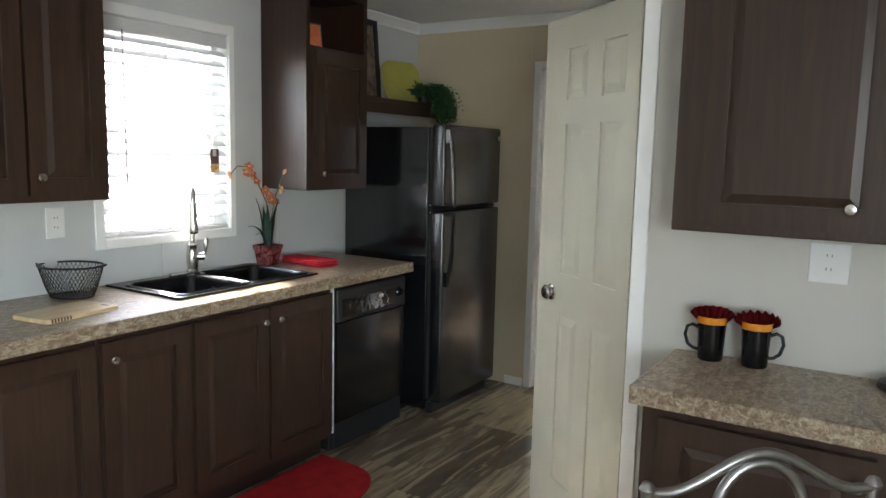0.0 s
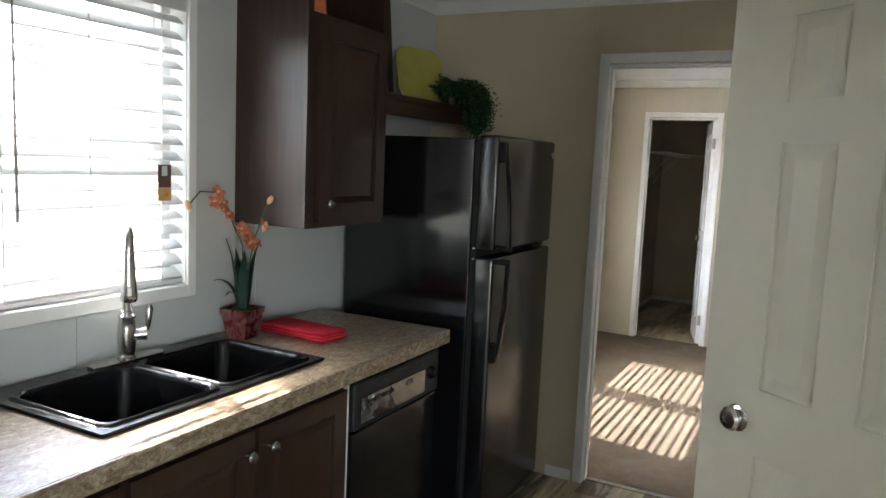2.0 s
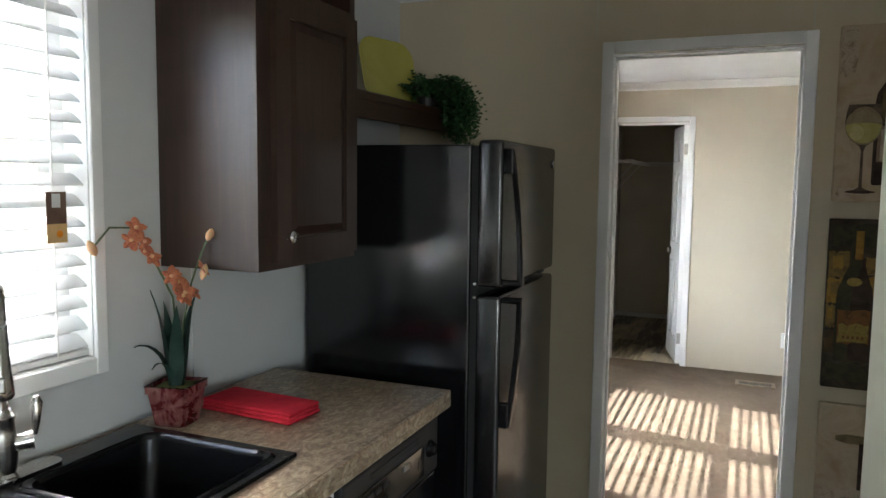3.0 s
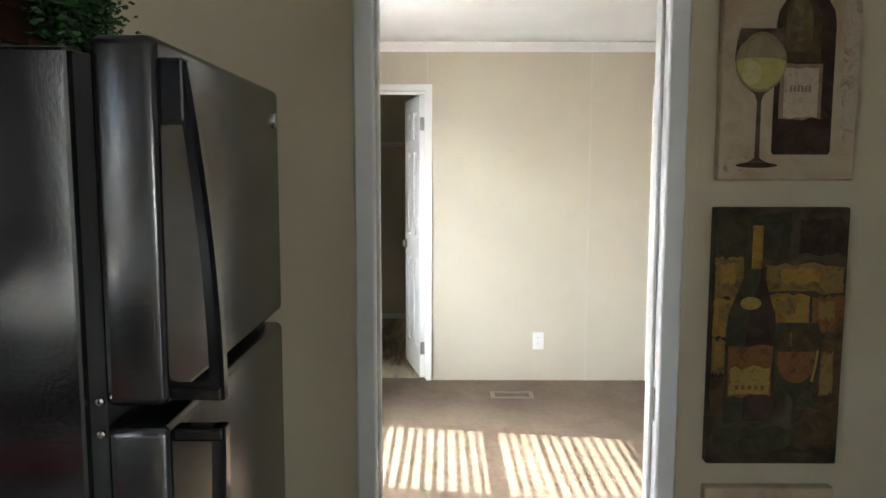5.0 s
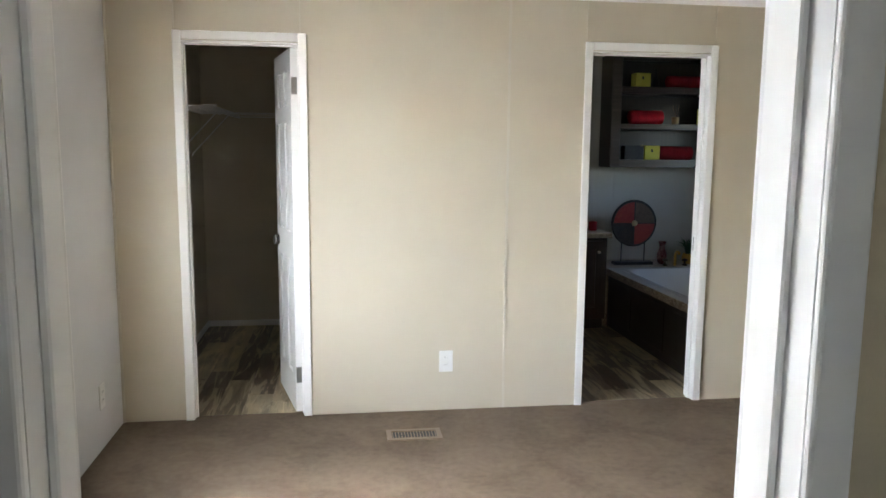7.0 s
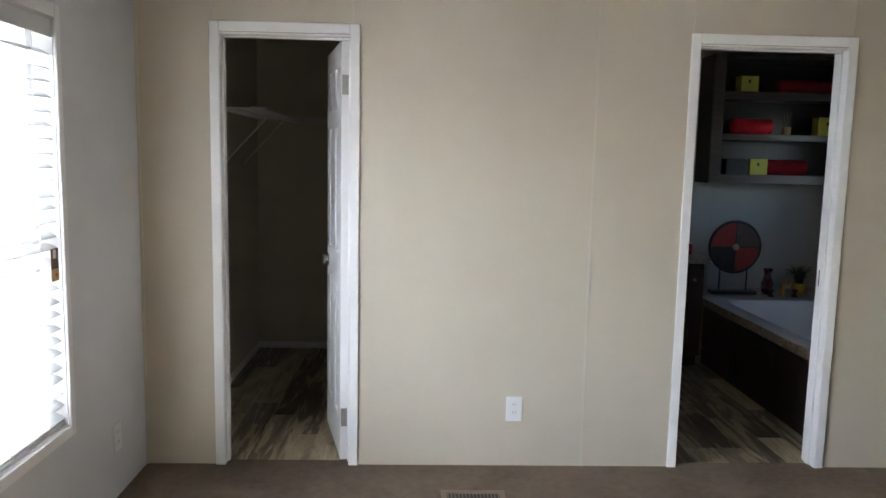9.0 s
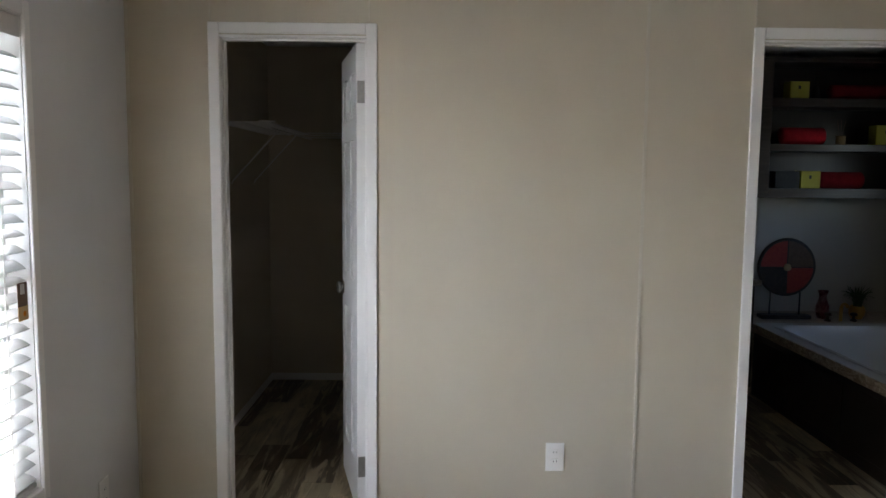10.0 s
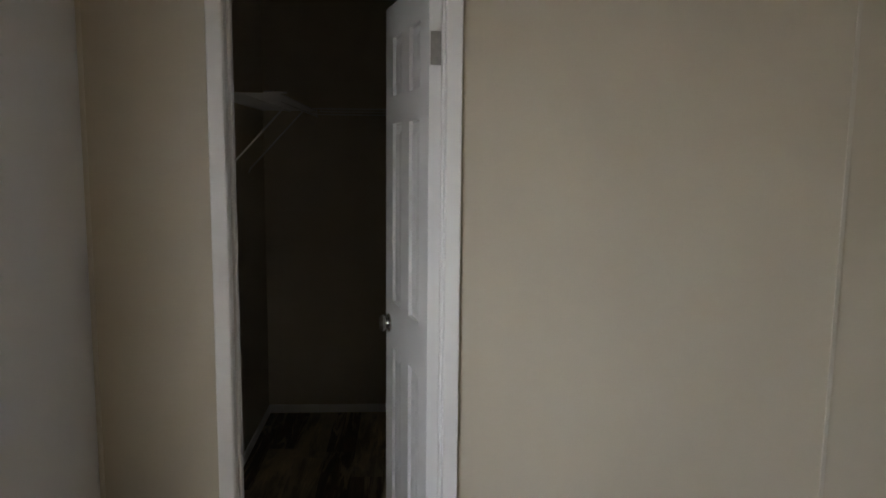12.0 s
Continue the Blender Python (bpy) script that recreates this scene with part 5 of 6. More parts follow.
part("seat_frame", tube(bmesh.new(), [(-0.20, 0.02, 0.445), (0.20, 0.02, 0.445), (0.19, 0.40, 0.445), (-0.19, 0.40, 0.445)], 0.010, 8, True), PEWTER, chair)
part("seat", slab(bmesh.new(), [(x, y + 0.21) for x, y in rounded(0.40, 0.40, 0.05)], 0.452, 0.495), BROWNCARD, chair, "brown padded seat")


# ---- canvases on the divider wall ----
TURN = Matrix.Rotation(radians(90), 4, "X")


def painted_shape(name, outline, mat, parent, lift):
    return part(name, slab(bmesh.new(), outline, 0.0295, 0.030 + 0.0006 * lift), mat, parent, m=TURN)


def goblet(cx, z_base, z_bowl, z_top, r, foot):
    right = [(foot, z_base), (foot * 0.45, z_base + 0.007), (0.005, z_base + 0.016), (0.004, z_bowl - 0.02), (0.010, z_bowl - 0.004), (r * 0.55, z_bowl + 0.012), (r * 0.92, z_bowl + (z_top - z_bowl) * 0.33), (r, z_bowl + (z_top - z_bowl) * 0.55), (r * 0.93, z_bowl + (z_top - z_bowl) * 0.82), (r * 0.82, z_top)]
    return [(cx + x, z) for x, z in right] + [(cx - x, z) for x, z in right[::-1]]


def bottle(cx, z0, zs, zn, zt, r, rn):
    right = [(r * 0.94, z0), (r, z0 + 0.008), (r, zs), (r * 0.93, zs + (zn - zs) * 0.3), (r * 0.62, zs + (zn - zs) * 0.65), (rn, zn), (rn, zt - 0.012), (rn * 1.15, zt - 0.010), (rn * 1.15, zt)]
    return [(cx + x, z) for x, z in right] + [(cx - x, z) for x, z in right[::-1]]


def patch_outline(x0, x1, z0, z1, seed, n=6, j=0.012):
    r = random.Random(seed)
    pts = [(x0 + (x1 - x0) * i / n, z0 + r.uniform(-j, j)) for i in range(n)] + [(x1 + r.uniform(-j, j) * 0.3, z0 + (z1 - z0) * i / n) for i in range(n)]
    pts += [(x1 - (x1 - x0) * i / n, z1 + r.uniform(-j, j)) for i in range(n)] + [(x0 + r.uniform(-j, j) * 0.3, z1 - (z1 - z0) * i / n) for i in range(n)]
    return [(min(0.1515, max(-0.1515, x)), min(0.603, max(0.003, z))) for x, z in pts]


def canvas(z, mat, label):
    c = thing("wall_canvas", pose(-0.829, DIV - 0.0005, z), label, "canvas print", "wine canvases")
    part("canvas_wrap", box(bmesh.new(), -0.1535, 0.1535, -0.030, 0.0, 0.0, 0.606, 0.004, 2), mat, c)
    return c


c1 = canvas(1.479, CANVAS_TAN, "tan canvas print of a wine bottle and glass")
for i, (x0, x1, z0, z1) in enumerate(((-0.15, -0.10, 0.44, 0.60), (0.115, 0.15, 0.10, 0.46), (-0.14, -0.06, 0.02, 0.05))):
    painted_shape("shade_patch", patch_outline(x0, x1, z0, z1, i + 40), PAINT_PALE, c1, 0.4)
painted_shape("bottle", bottle(0.030, 0.058, 0.345, 0.44, 0.575, 0.066, 0.021), PAINT_BOTTLE, c1, 2)
for k, (dx, r, z0, zs) in enumerate(((-0.010, 0.044, 0.262, 0.345), (-0.016, 0.030, 0.285, 0.350), (-0.020, 0.016, 0.305, 0.355))):
    painted_shape("bottle_shine", bottle(0.030 + dx, z0, zs, 0.425 - k * 0.01, 0.47 - k * 0.02, r, 0.014 - k * 0.003), (PAINT_SHINE_A, PAINT_SHINE_B, PAINT_NECK)[k], c1, 2.4 + k * 0.3)
painted_shape("label", patch_outline(-0.024, 0.070, 0.128, 0.258, 51, 5, 0.002), PAINT_LABEL_EDGE, c1, 3.6)
painted_shape("label_face", patch_outline(-0.014, 0.062, 0.140, 0.250, 52, 5, 0.003), PAINT_PALE, c1, 4)
for k in range(6):
    painted_shape("label_mark", [(-0.002 + k * 0.0085, 0.197), (0.003 + k * 0.0085, 0.197), (0.004 + k * 0.0085, 0.211), (-0.001 + k * 0.0085, 0.210)], PAINT_LABEL_EDGE, c1, 4.3)
painted_shape("label_shade", patch_outline(-0.030, 0.092, 0.060, 0.138, 53, 6, 0.006), PAINT_BOTTLE, c1, 4.5)
painted_shape("wine_glass", goblet(-0.068, 0.034, 0.196, 0.335, 0.058, 0.046), PAINT_STEM, c1, 5)
painted_shape("glass_bowl", [(-0.068 + 0.056 * math.cos(a) * (0.9 if math.sin(a) > 0.6 else 1.0), 0.262 + 0.066 * math.sin(a)) for a in [k * math.pi / 16 for k in range(32)]], PAINT_GLASS, c1, 5.5)
painted_shape("wine", [(-0.068 + 0.054 * math.cos(a), 0.264 + 0.062 * math.sin(a)) for a in [math.pi + k * math.pi / 12 for k in range(13)]] + [(-0.03, 0.270), (-0.068, 0.272), (-0.106, 0.270)], PAINT_WINE, c1, 6)
painted_shape("wine_light", [(-0.088 + 0.022 * math.cos(a), 0.238 + 0.026 * math.sin(a)) for a in [k * math.pi / 9 for k in range(18)]], PAINT_WINE_LIGHT, c1, 6.4)
painted_shape("foot_shadow", [(-0.068 + 0.047 * math.cos(a), 0.034 + 0.006 * math.sin(a)) for a in [k * math.pi / 10 for k in range(20)]], PAINT_BOTTLE, c1, 7)
c2 = canvas(0.812, CANVAS_DARK, "dark canvas print of a wine bottle, glass and amber fruit")
FRUIT = ((-0.15, -0.085, 0.40, 0.49, PAINT_TAWNY), (-0.15, -0.095, 0.31, 0.395, PAINT_AMBER), (-0.035, 0.145, 0.41, 0.475, PAINT_TAWNY), (-0.03, 0.07, 0.335, 0.405, PAINT_AMBER), (0.078, 0.15, 0.32, 0.40, PAINT_RUST),
         (-0.15, -0.12, 0.22, 0.30, PAINT_TAWNY), (0.09, 0.15, 0.10, 0.30, PAINT_UMBER), (-0.15, -0.12, 0.13, 0.21, PAINT_UMBER), (-0.14, 0.02, 0.51, 0.59, PAINT_OLIVE), (0.04, 0.14, 0.50, 0.58, PAINT_BOTTLE), (0.05, 0.14, 0.05, 0.13, PAINT_UMBER), (-0.14, 0.03, 0.03, 0.09, PAINT_OLIVE))
for i, (x0, x1, z0, z1, mt) in enumerate(FRUIT):
    painted_shape("fruit_patch", patch_outline(x0, x1, z0, z1, i + 3, 8, 0.006), mt, c2, 1 + (i % 3) * 0.5)
for i, (x0, x1, z0, z1, mt) in enumerate(FRUIT[:7]):
    w, h = x1 - x0, z1 - z0
    painted_shape("fruit_light", patch_outline(x0 + 0.2 * w, x1 - 0.3 * w, z0 + 0.35 * h, z1 - 0.15 * h, i + 60, 6, 0.007), PAINT_AMBER if mt is PAINT_TAWNY else PAINT_TAWNY, c2, 2.4)
painted_shape("bottle", bottle(-0.062, 0.10, 0.32, 0.455, 0.575, 0.058, 0.019), PAINT_OLIVE, c2, 4)
painted_shape("bottle_shade", bottle(-0.040, 0.105, 0.30, 0.44, 0.47, 0.034, 0.006), PAINT_BOTTLE, c2, 4.3)
painted_shape("bottle_neck", bottle(-0.056, 0.465, 0.55, 0.56, 0.565, 0.012, 0.011), PAINT_AMBER, c2, 5)
painted_shape("neck_seal", [(-0.066 + 0.024 * math.cos(a), 0.385 + 0.015 * math.sin(a)) for a in [k * math.pi / 8 for k in range(16)]], PAINT_LABEL, c2, 5.4)
painted_shape("label", patch_outline(-0.112, -0.010, 0.165, 0.285, 71, 6, 0.005), PAINT_RUST, c2, 5)
painted_shape("label_face", patch_outline(-0.108, -0.014, 0.170, 0.232, 73, 7, 0.008), PAINT_LABEL, c2, 5.5)
for k in range(5):
    painted_shape("label_mark", [(-0.095 + k * 0.015, 0.182), (-0.087 + k * 0.015, 0.181), (-0.086 + k * 0.015, 0.191), (-0.094 + k * 0.015, 0.192)], PAINT_RUST, c2, 6)
painted_shape("wine_glass", goblet(0.046, 0.030, 0.170, 0.340, 0.057, 0.052), PAINT_OLIVE, c2, 6.5)
painted_shape("glass_bowl", [(0.046 + 0.052 * math.cos(a), 0.265 + 0.066 * math.sin(a)) for a in [k * math.pi / 14 for k in range(28)]], PAINT_UMBER, c2, 6.8)
painted_shape("wine", [(0.046 + 0.046 * math.cos(a), 0.255 + 0.058 * math.sin(a)) for a in [math.pi + k * math.pi / 12 for k in range(13)]] + [(0.090, 0.272), (0.002, 0.272)], PAINT_RUST, c2, 7.2)
painted_shape("glass_light", [(0.085, 0.20), (0.092, 0.235), (0.096, 0.275), (0.091, 0.275), (0.087, 0.235), (0.080, 0.202)], PAINT_LABEL, c2, 7.6)
painted_shape("glass_light", [(0.028, 0.285), (0.033, 0.286), (0.031, 0.318), (0.027, 0.316)], PAINT_NECK, c2, 7.6)
c3 = canvas(0.147, CANVAS_TAN, "tan canvas print with a corkscrew")
painted_shape("corkscrew_grip", [(-0.095, 0.475), (-0.06, 0.466), (0.03, 0.468), (0.05, 0.48), (0.03, 0.497), (-0.06, 0.500), (-0.095, 0.492)], PAINT_NECK, c3, 2)
painted_shape("corkscrew_stem", [(-0.018, 0.30), (-0.006, 0.30), (-0.004, 0.47), (-0.018, 0.47)], PAINT_BOTTLE, c3, 2.6)
painted_shape("shade_patch", patch_outline(-0.14, 0.14, 0.05, 0.30, 91), PAINT_PALE, c3, 1)

# ---- closet ----
ws = thing("wire_shelf", pose(0, 0, 1.728), "white coated wire shelf round the closet walls", "closet shelf")
bm = bmesh.new()
y = 8.72
while y < NC - 0.01:
    tube(bm, [(WC_IN + 0.006, y, 0.025), (WC_IN + 0.30, y, 0.025), (WC_IN + 0.302, y, -0.005)], 0.0016, 4)
    y += 0.027
x = WC_IN + 0.33
while x < -0.87:
    tube(bm, [(x, NC - 0.006, 0.025), (x, NC - 0.30, 0.025), (x, NC - 0.302, -0.005)], 0.0016, 4)
    x += 0.027
tagged(part("wire_decking", bm, WHITEWIRE, ws), kind="stuff")
for xx, zz, r in ((WC_IN + 0.012, 0.021, 0.003), (WC_IN + 0.15, 0.020, 0.003), (WC_IN + 0.302, 0.022, 0.0036), (WC_IN + 0.302, -0.008, 0.0036)):
    part("rail", tube(bmesh.new(), [(xx, 8.70, zz), (xx, NC - 0.004, zz)], r, 8), WHITEWIRE, ws)
for yy, zz, r in ((NC - 0.012, 0.021, 0.003), (NC - 0.302, 0.022, 0.0036), (NC - 0.302, -0.008, 0.0036)):
    part("rail", tube(bmesh.new(), [(WC_IN + 0.31, yy, zz), (-0.852, yy, zz)], r, 8), WHITEWIRE, ws)
for yy in (9.02, 9.55):
    part("brace", tube(bmesh.new(), [(WC_IN + 0.29, yy, 0.012), (WC_IN + 0.012, yy, -0.29), (WC_IN + 0.004, yy, -0.31)], 0.0045, 8), WHITEWIRE, ws)
part("end_stop", tube(bmesh.new(), [(WC_IN + 0.24, 8.70, 0.028), (WC_IN + 0.33, 8.70, 0.026)], 0.004, 8), WHITEWIRE, ws)

# ---- bathroom ----
van = thing("bath_vanity", pose(0, 0, 0), "dark espresso bathroom vanity cabinet", "vanity")
part("body", box(bmesh.new(), -0.75, 0.665, 9.56, N - 0.002, 0.09, 0.775, 0.002, 1), WOOD, van)
part("toe_kick", boxed(-0.75, 0.665, 9.62, N - 0.002, 0.0, 0.089), WOOD_DARK, van)
for x0 in (-0.70, -0.25, 0.20):
    cab_door(part("door_rail", boxed(x0, x0 + 0.43, 9.5585, 9.5598, 0.12, 0.76), WOOD, van), x0 + 0.005, x0 + 0.425, 0.13, 0.75, (x0 + 0.38, 0.66)).location.y += 9.5575
part("vanity_top", box(bmesh.new(), -0.758, 0.695, 9.525, N - 0.002, 0.7755, 0.815, 0.004), TOP, van, "speckled laminate top")
vs = thing("vanity_basin", pose(0.33, 9.80, 0.8155), "white oval vanity basin", "basin")
bm = bmesh.new()
lathe(bm, [(0.235, 0.0), (0.235, 0.014), (0.215, 0.020), (0.195, 0.014), (0.15, 0.004), (0.05, 0.002)], 32)
bmesh.ops.transform(bm, matrix=Matrix.Diagonal((1, 0.8, 1, 1)), verts=bm.verts)
part("bowl", bm, TUBWHITE, vs, smooth=True)
cd = thing("red_candle", pose(0.60, 9.75, 0.8155), "short red pillar candle on the vanity", "candle")
part("wax", lathe(bmesh.new(), [(0.034, 0), (0.036, 0.003), (0.036, 0.072), (0.030, 0.075), (0.005, 0.070)], 20), DEEPRED, cd, smooth=True)
part("wick", tube(bmesh.new(), [(0, 0, 0.07), (0.002, 0, 0.085)], 0.0015, 6), BLACKMATT, cd)
bp = picture("bath_picture", pose(0.46, N - 0.024, 0.94), 0.43, 0.86, 0.022, 0.045, BLACKMATT, CANVAS_TAN, "dark-framed print of red flowers on the bathroom wall")
rp = random.Random(9)
for i in range(12):
    cx, cz, r = rp.uniform(-0.10, 0.11), rp.uniform(0.25, 0.72), rp.uniform(0.028, 0.055)
    part("flower_print", slab(bmesh.new(), [(cx + r * rp.uniform(0.7, 1.1) * math.cos(k * 0.6283), cz + r * rp.uniform(0.7, 1.1) * math.sin(k * 0.6283)) for k in range(10)], -0.0077, -0.0068 + i * 0.0001), PAINT_RED, bp, m=TURN)

TZ = 0.50
tub = thing("garden_tub", pose(0, 0, 0), "white garden tub with a dark panelled skirt", "bathtub")
part("deck", cells(bmesh.new(), [0.722, 0.80, 1.55, E - 0.002], [FAR + 0.103, 8.06, 9.55, 9.70], [TZ - 0.03, TZ], lambda i, j, k: not (i == 1 and j == 1)), TUBWHITE, tub)
bm = bmesh.new()
loops = []
for sx, sy, z, r in ((0.79, 1.53, TZ + 0.012, 0.10), (0.74, 1.48, TZ + 0.013, 0.12), (0.70, 1.44, TZ - 0.01, 0.14), (0.58, 1.26, 0.12, 0.18), (0.50, 1.15, 0.10, 0.2)):
    loops.append([bm.verts.new((1.175 + px, 8.805 + py, z)) for px, py in rounded(sx, sy, r)])
for a, b in zip(loops, loops[1:]):
    for i in range(len(a)):
        bm.faces.new((a[i], a[(i + 1) % len(a)], b[(i + 1) % len(b)], b[i]))
bm.faces.new(loops[-1])
part("basin", bm, TUBWHITE, tub, smooth=True)
part("deck_edge", box(bmesh.new(), 0.705, 0.721, FAR + 0.103, 9.70, TZ - 0.055, TZ + 0.002, 0.003), TOP, tub, "tan laminate deck edge")
part("skirt", box(bmesh.new(), 0.738, 0.756, FAR + 0.103, 9.70, 0.0, TZ - 0.031, 0.002, 1), WOOD_DARK, tub, "dark panelled skirt")
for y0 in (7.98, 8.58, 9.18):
    part("skirt_panel", box(bmesh.new(), 0.731, 0.7375, y0, y0 + 0.46, 0.07, 0.40, 0.004, 1), WOOD_DARK, tub)
part("far_ledge", box(bmesh.new(), 0.7, E - 0.002, 9.702, N - 0.002, 0.0, TZ + 0.001, 0.003), TOP, tub, "tan laminate ledge behind the tub")
tf = thing("tub_faucet", pose(1.36, 9.765, TZ + 0.001), "dark gold tub filler with two handles", "faucet")
part("spout", tube(bmesh.new(), [(0, 0, 0), (0, 0, 0.08)] + [(0, -0.045 + 0.045 * math.cos(radians(a)), 0.08 + 0.045 * math.sin(radians(a))) for a in range(0, 150, 15)], 0.012, 12), GOLD, tf, smooth=True)
for s in (-1, 1):
    part("handle", lathe(bmesh.new(), [(0.022, 0), (0.02, 0.01), (0.009, 0.016), (0.009, 0.035), (0.024, 0.042), (0.022, 0.055), (0.006, 0.06)], 18, Matrix.Translation((s * 0.09, 0, 0))), BRONZE, tf, smooth=True)

whl = thing("wheel_ornament", pose(1.01, 9.86, TZ + 0.001), "round quartered red and brown ornament on a stand", "ornament")
part("stand_base", box(bmesh.new(), -0.175, 0.175, -0.045, 0.045, 0.0, 0.028, 0.005), BLACKMATT, whl)
for s in (-1, 1):
    part("stand_post", tube(bmesh.new(), [(s * 0.105, 0, 0.028), (s * 0.105, 0, 0.25)], 0.006, 8), BLACKMATT, whl)
WC = 0.362
part("rim", tube(bmesh.new(), [(0.192 * math.cos(2 * math.pi * i / 40), 0, WC + 0.192 * math.sin(2 * math.pi * i / 40)) for i in range(40)], 0.013, 10, True), WHEELBLACK, whl, smooth=True)
for k, mt in enumerate((WHEELBROWN, WHEELRED, WHEELBLACK, WHEELRED)):
    o = [(0.004 * math.cos(radians(45 + 90 * k)), 0.004 * math.sin(radians(45 + 90 * k)))] + [(0.184 * math.cos(radians(90 * k + a)), 0.184 * math.sin(radians(90 * k + a))) for a in range(1, 90, 8)]
    part("quarter", slab(bmesh.new(), o, -0.012, 0.012), mt, whl, m=Matrix.Translation((0, 0, WC)) @ TURN)
part("cross_bar", boxed(-0.186, 0.186, -0.014, 0.014, WC - 0.004, WC + 0.004), WHEELBLACK, whl)
part("cross_bar", boxed(-0.004, 0.004, -0.0145, 0.0145, WC - 0.186, WC + 0.186), WHEELBLACK, whl)
part("hub", lathe(bmesh.new(), [(0.026, 0.010), (0.024, 0.024), (0.010, 0.030)], 18, Matrix.Translation((0, 0, WC)) @ TURN), HUBTAN, whl, smooth=True)
vase = thing("red_vase", pose(1.285, 9.87, TZ + 0.001), "dark red glazed vase on the tub ledge", "vase")
part("body", lathe(bmesh.new(), [(0.030, 0), (0.036, 0.01), (0.045, 0.05), (0.043, 0.09), (0.028, 0.135), (0.024, 0.16), (0.036, 0.198), (0.032, 0.198), (0.020, 0.16), (0.015, 0.1)], 24), POT, vase, smooth=True)
sp = thing("small_potted_plant", pose(1.53, 9.87, TZ + 0.001), "green spiky plant in a gold pot", "potted plant")
part("pot", lathe(bmesh.new(), [(0.036, 0), (0.052, 0.03), (0.055, 0.06), (0.045, 0.09), (0.040, 0.09), (0.035, 0.06)], 20), GOLD, sp, smooth=True)
rl = random.Random(31)
bm = bmesh.new()
for i in range(70):
    leaf_blade(bm, (rl.uniform(-0.02, 0.02), rl.uniform(-0.02, 0.02), 0.075), rl.uniform(0, 6.28), rl.uniform(0.09, 0.18), 0.010, rl.uniform(0.4, 1.9), 4)
tagged(part("blades", bm, FERN, sp), kind="stuff")

# open shelf unit above the tub ledge
su = thing("open_wall_shelf", pose(0, 0, 0), "driftwood-brown open wall shelf above the tub", "shelf unit")
X0, Y0 = 0.775, 9.87
part("side_panel", boxed(X0, X0 + 0.02, Y0 + 0.021, N - 0.002, 1.346, 2.298), WOOD, su)
part("stile", box(bmesh.new(), X0, X0 + 0.085, Y0, Y0 + 0.02, 1.346, 2.298, 0.002, 1), GREYWOOD, su)
part("back_panel", boxed(X0 + 0.02, E - 0.002, N - 0.014, N - 0.002, 1.346, 2.298), WOOD_DARK, su)
for z0, z1 in ((1.346, 1.411), (1.668, 1.716), (1.970, 2.029), (2.27, 2.298)):
    part("shelf_board", box(bmesh.new(), X0 + 0.086, E - 0.002, Y0 + 0.001, N - 0.015, z0, z1, 0.002, 1), GREYWOOD, su)


def gift_box(x, z, w, h, mat, label):
    g = thing("gift_box", pose(x, 9.95, z, 0, 0, random.uniform(-4, 4)), label, "box", "boxes on the bathroom shelf")
    part("carton", box(bmesh.new(), -w / 2, w / 2, -0.05, 0.05, 0.0, h, 0.003, 1), mat, g)
    part("mark", boxed(-0.012, 0.004, -0.0512, -0.0501, h * 0.55, h * 0.75), SLOT, g)


gift_box(1.055, 2.030, 0.135, 0.115, YELLOWBOX, "bright yellow small box on the top shelf")
gift_box(1.165, 1.412, 0.14, 0.12, YELLOWBOX, "bright yellow small box on the bottom shelf")
gift_box(1.68, 1.717, 0.15, 0.135, YELLOWBOX, "yellow box on the middle shelf")
gift_box(1.005, 1.412, 0.17, 0.118, BLACKMATT, "black box on the bottom shelf")


def rolled_towel(x, z, L, r, label, mat=RED):
    t = thing("rolled_towel", pose(x, 9.955, z), label, "towel", "rolled towels")
    bm = bmesh.new()
    pts = []
    for i in range(60):
        a = i * 0.42
        rr = r * (1 - 0.78 * i / 60)
        pts.append((rr * math.cos(a), rr * math.sin(a)))
    lathe(bm, [(r * 0.90, -L / 2), (r, -L / 2 + 0.008), (r, L / 2 - 0.008), (r * 0.90, L / 2)], 28, Matrix.Translation((0, 0, r)) @ Matrix.Rotation(radians(90), 4, "Y"))
    part("roll", bm, mat, t, smooth=True)
    part("spiral_end", tube(bmesh.new(), [(-L / 2 - 0.001, p, r + q) for p, q in pts], 0.002, 5), mat, t)


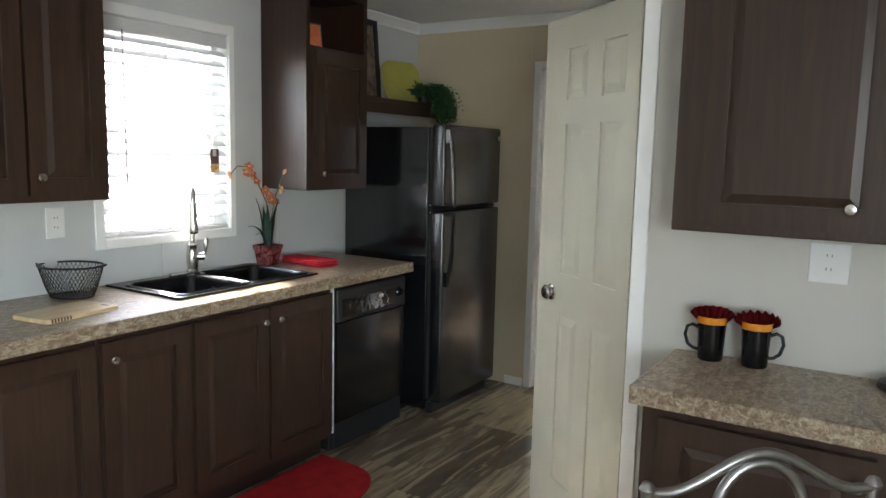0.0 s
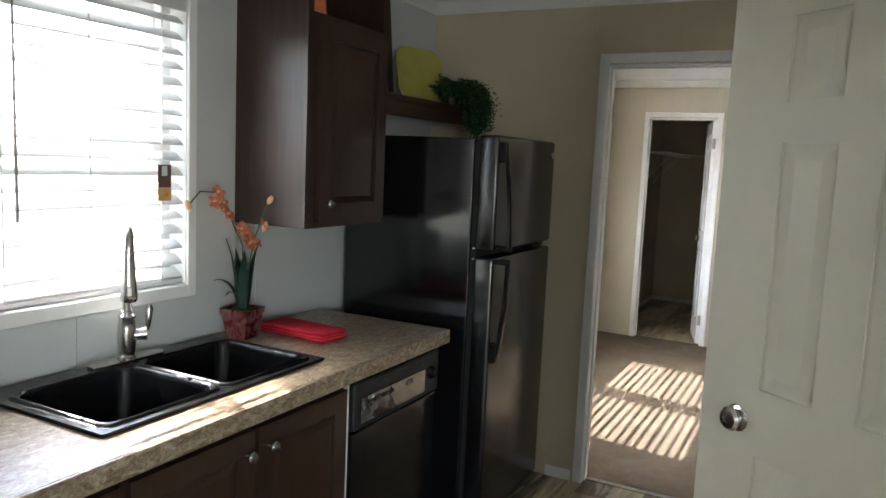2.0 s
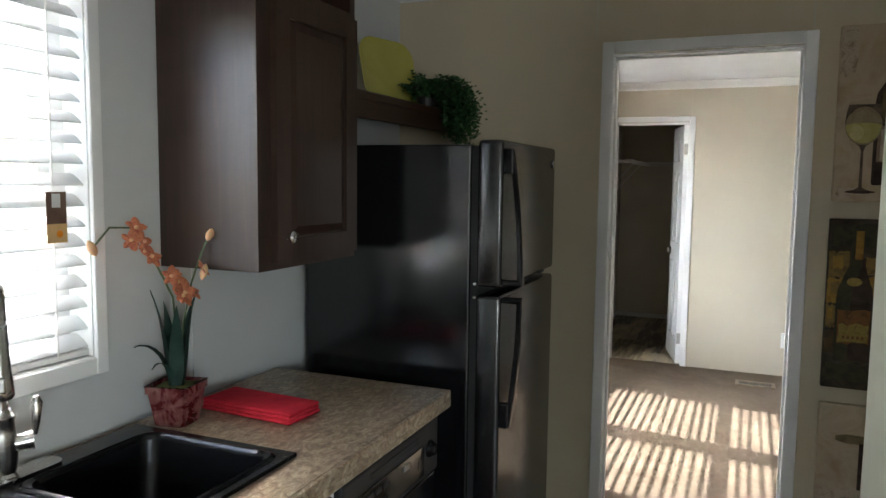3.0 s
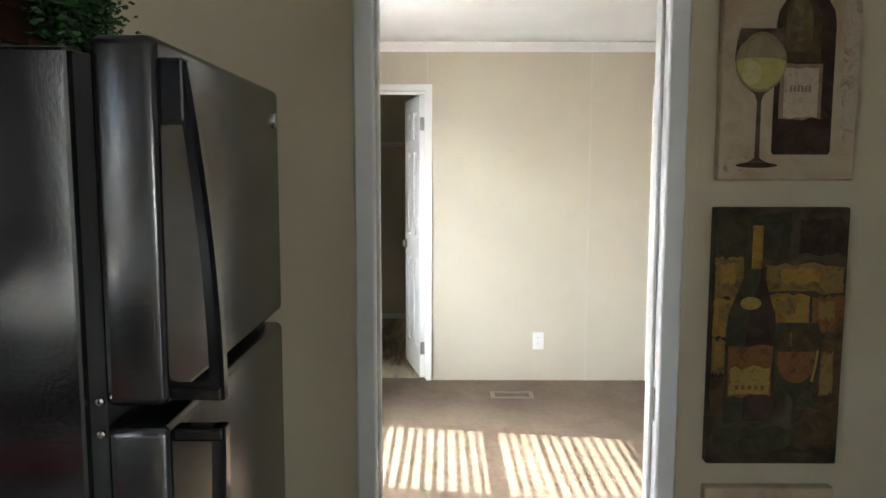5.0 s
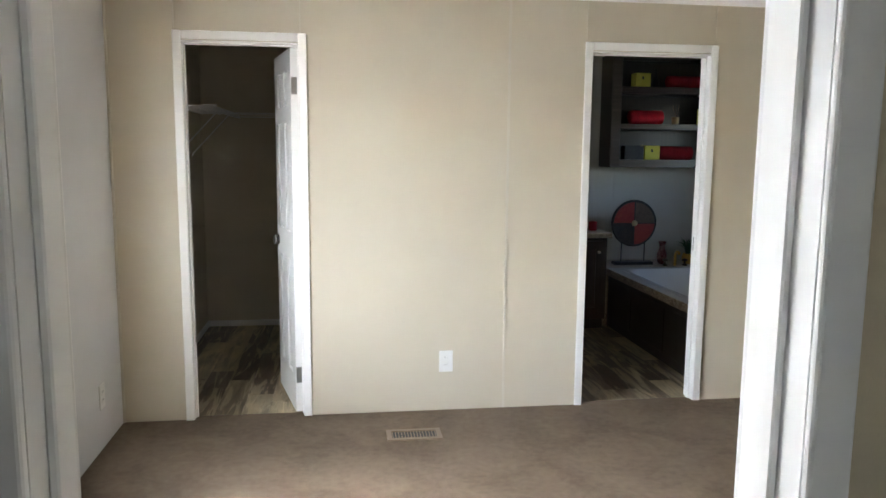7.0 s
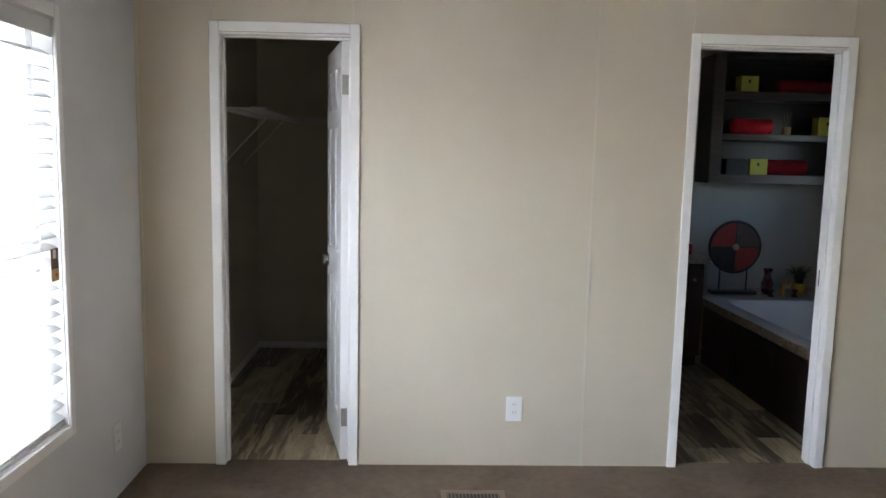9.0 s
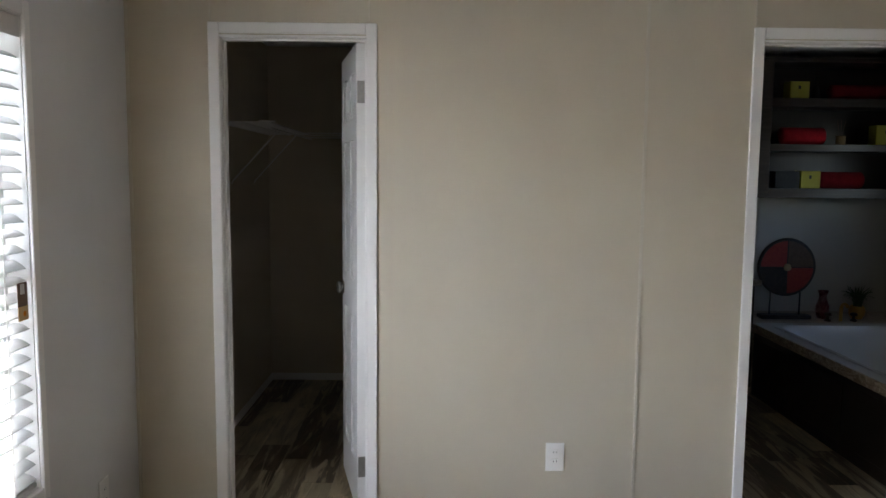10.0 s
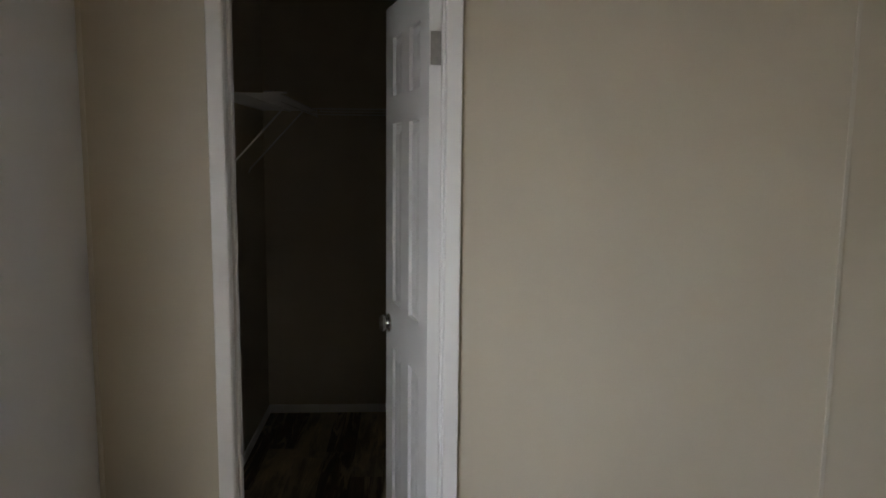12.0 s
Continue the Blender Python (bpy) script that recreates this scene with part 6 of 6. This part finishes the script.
rolled_towel(1.115, 1.717, 0.29, 0.058, "rolled bright red towel on the middle shelf")
rolled_towel(1.395, 1.412, 0.30, 0.058, "rolled red towel on the bottom shelf", DEEPRED)
rolled_towel(1.50, 2.030, 0.40, 0.05, "rolled dark red towel on the top shelf", DEEPRED)
rd_ = thing("reed_diffuser", pose(1.385, 9.95, 1.717), "pale cup holding thin reeds", "diffuser")
part("cup", lathe(bmesh.new(), [(0.026, 0), (0.03, 0.004), (0.032, 0.06), (0.028, 0.06), (0.026, 0.01)], 20), HUBTAN, rd_, smooth=True)
for i in range(6):
    part("reed", tube(bmesh.new(), [(0, 0, 0.01), (0.03 * math.cos(i * 1.05), 0.03 * math.sin(i * 1.05), 0.17)], 0.0014, 5), BROWNCARD, rd_)
bt = thing("small_bottle", pose(1.19, 9.95, 2.030), "slim clear-grey bottle on the top shelf", "bottle")
part("body", lathe(bmesh.new(), [(0.026, 0), (0.030, 0.006), (0.028, 0.05), (0.010, 0.10), (0.008, 0.15), (0.011, 0.155)], 20), GASKET, bt, smooth=True)

# ---- floor planks ----
plank_meshes = {}


def plank(parent, xc, y0, length, width=0.150):
    key = (round(length, 3), width)
    if key not in plank_meshes:
        bm = bmesh.new()
        a, b = width / 2 - 0.0006, length / 2 - 0.0006
        slab(bm, [(-a, -b), (a, -b), (a, b), (-a, b)], -0.0055, -0.0008)
        top = [f for f in bm.faces if all(v.co.z > -0.001 for v in f.verts)]
        r = bmesh.ops.inset_individual(bm, faces=top, thickness=0.0009)
        for f in top:
            for v in f.verts:
                v.co.z = 0.0
        me = bpy.data.meshes.new("plank")
        bmesh.ops.recalc_face_normals(bm, faces=bm.faces)
        bm.to_mesh(me)
        bm.free()
        me.materials.append(PLANK)
        plank_meshes[key] = me
    ob = new("plank", plank_meshes[key])
    ob.parent = parent
    ob.location = (xc, y0 + length / 2, 0)


def lay(parent, x0, x1, y0, y1, seed):
    r = random.Random(seed)
    x = x0 + 0.075
    while x - 0.075 < x1 - 0.01:
        y = y0
        L = r.choice((0.20, 0.35, 0.50, 0.65, 0.80))
        while y < y1 - 0.03:
            L = min(L, y1 - y)
            plank(parent, x, y, L)
            y += L
            L = r.choice((0.35, 0.50, 0.65, 0.80, 0.92))
        x += 0.150


lay(floor_kitchen, W + 0.48, E - 0.01, S + 0.02, DIV + 0.058, 2)
lay(floor_kitchen, W + 0.01, W + 0.45, S + 0.02, 0.69, 9)
lay(floor_back, W + 0.01, E - 0.01, FAR + 0.052, N - 0.002, 6)
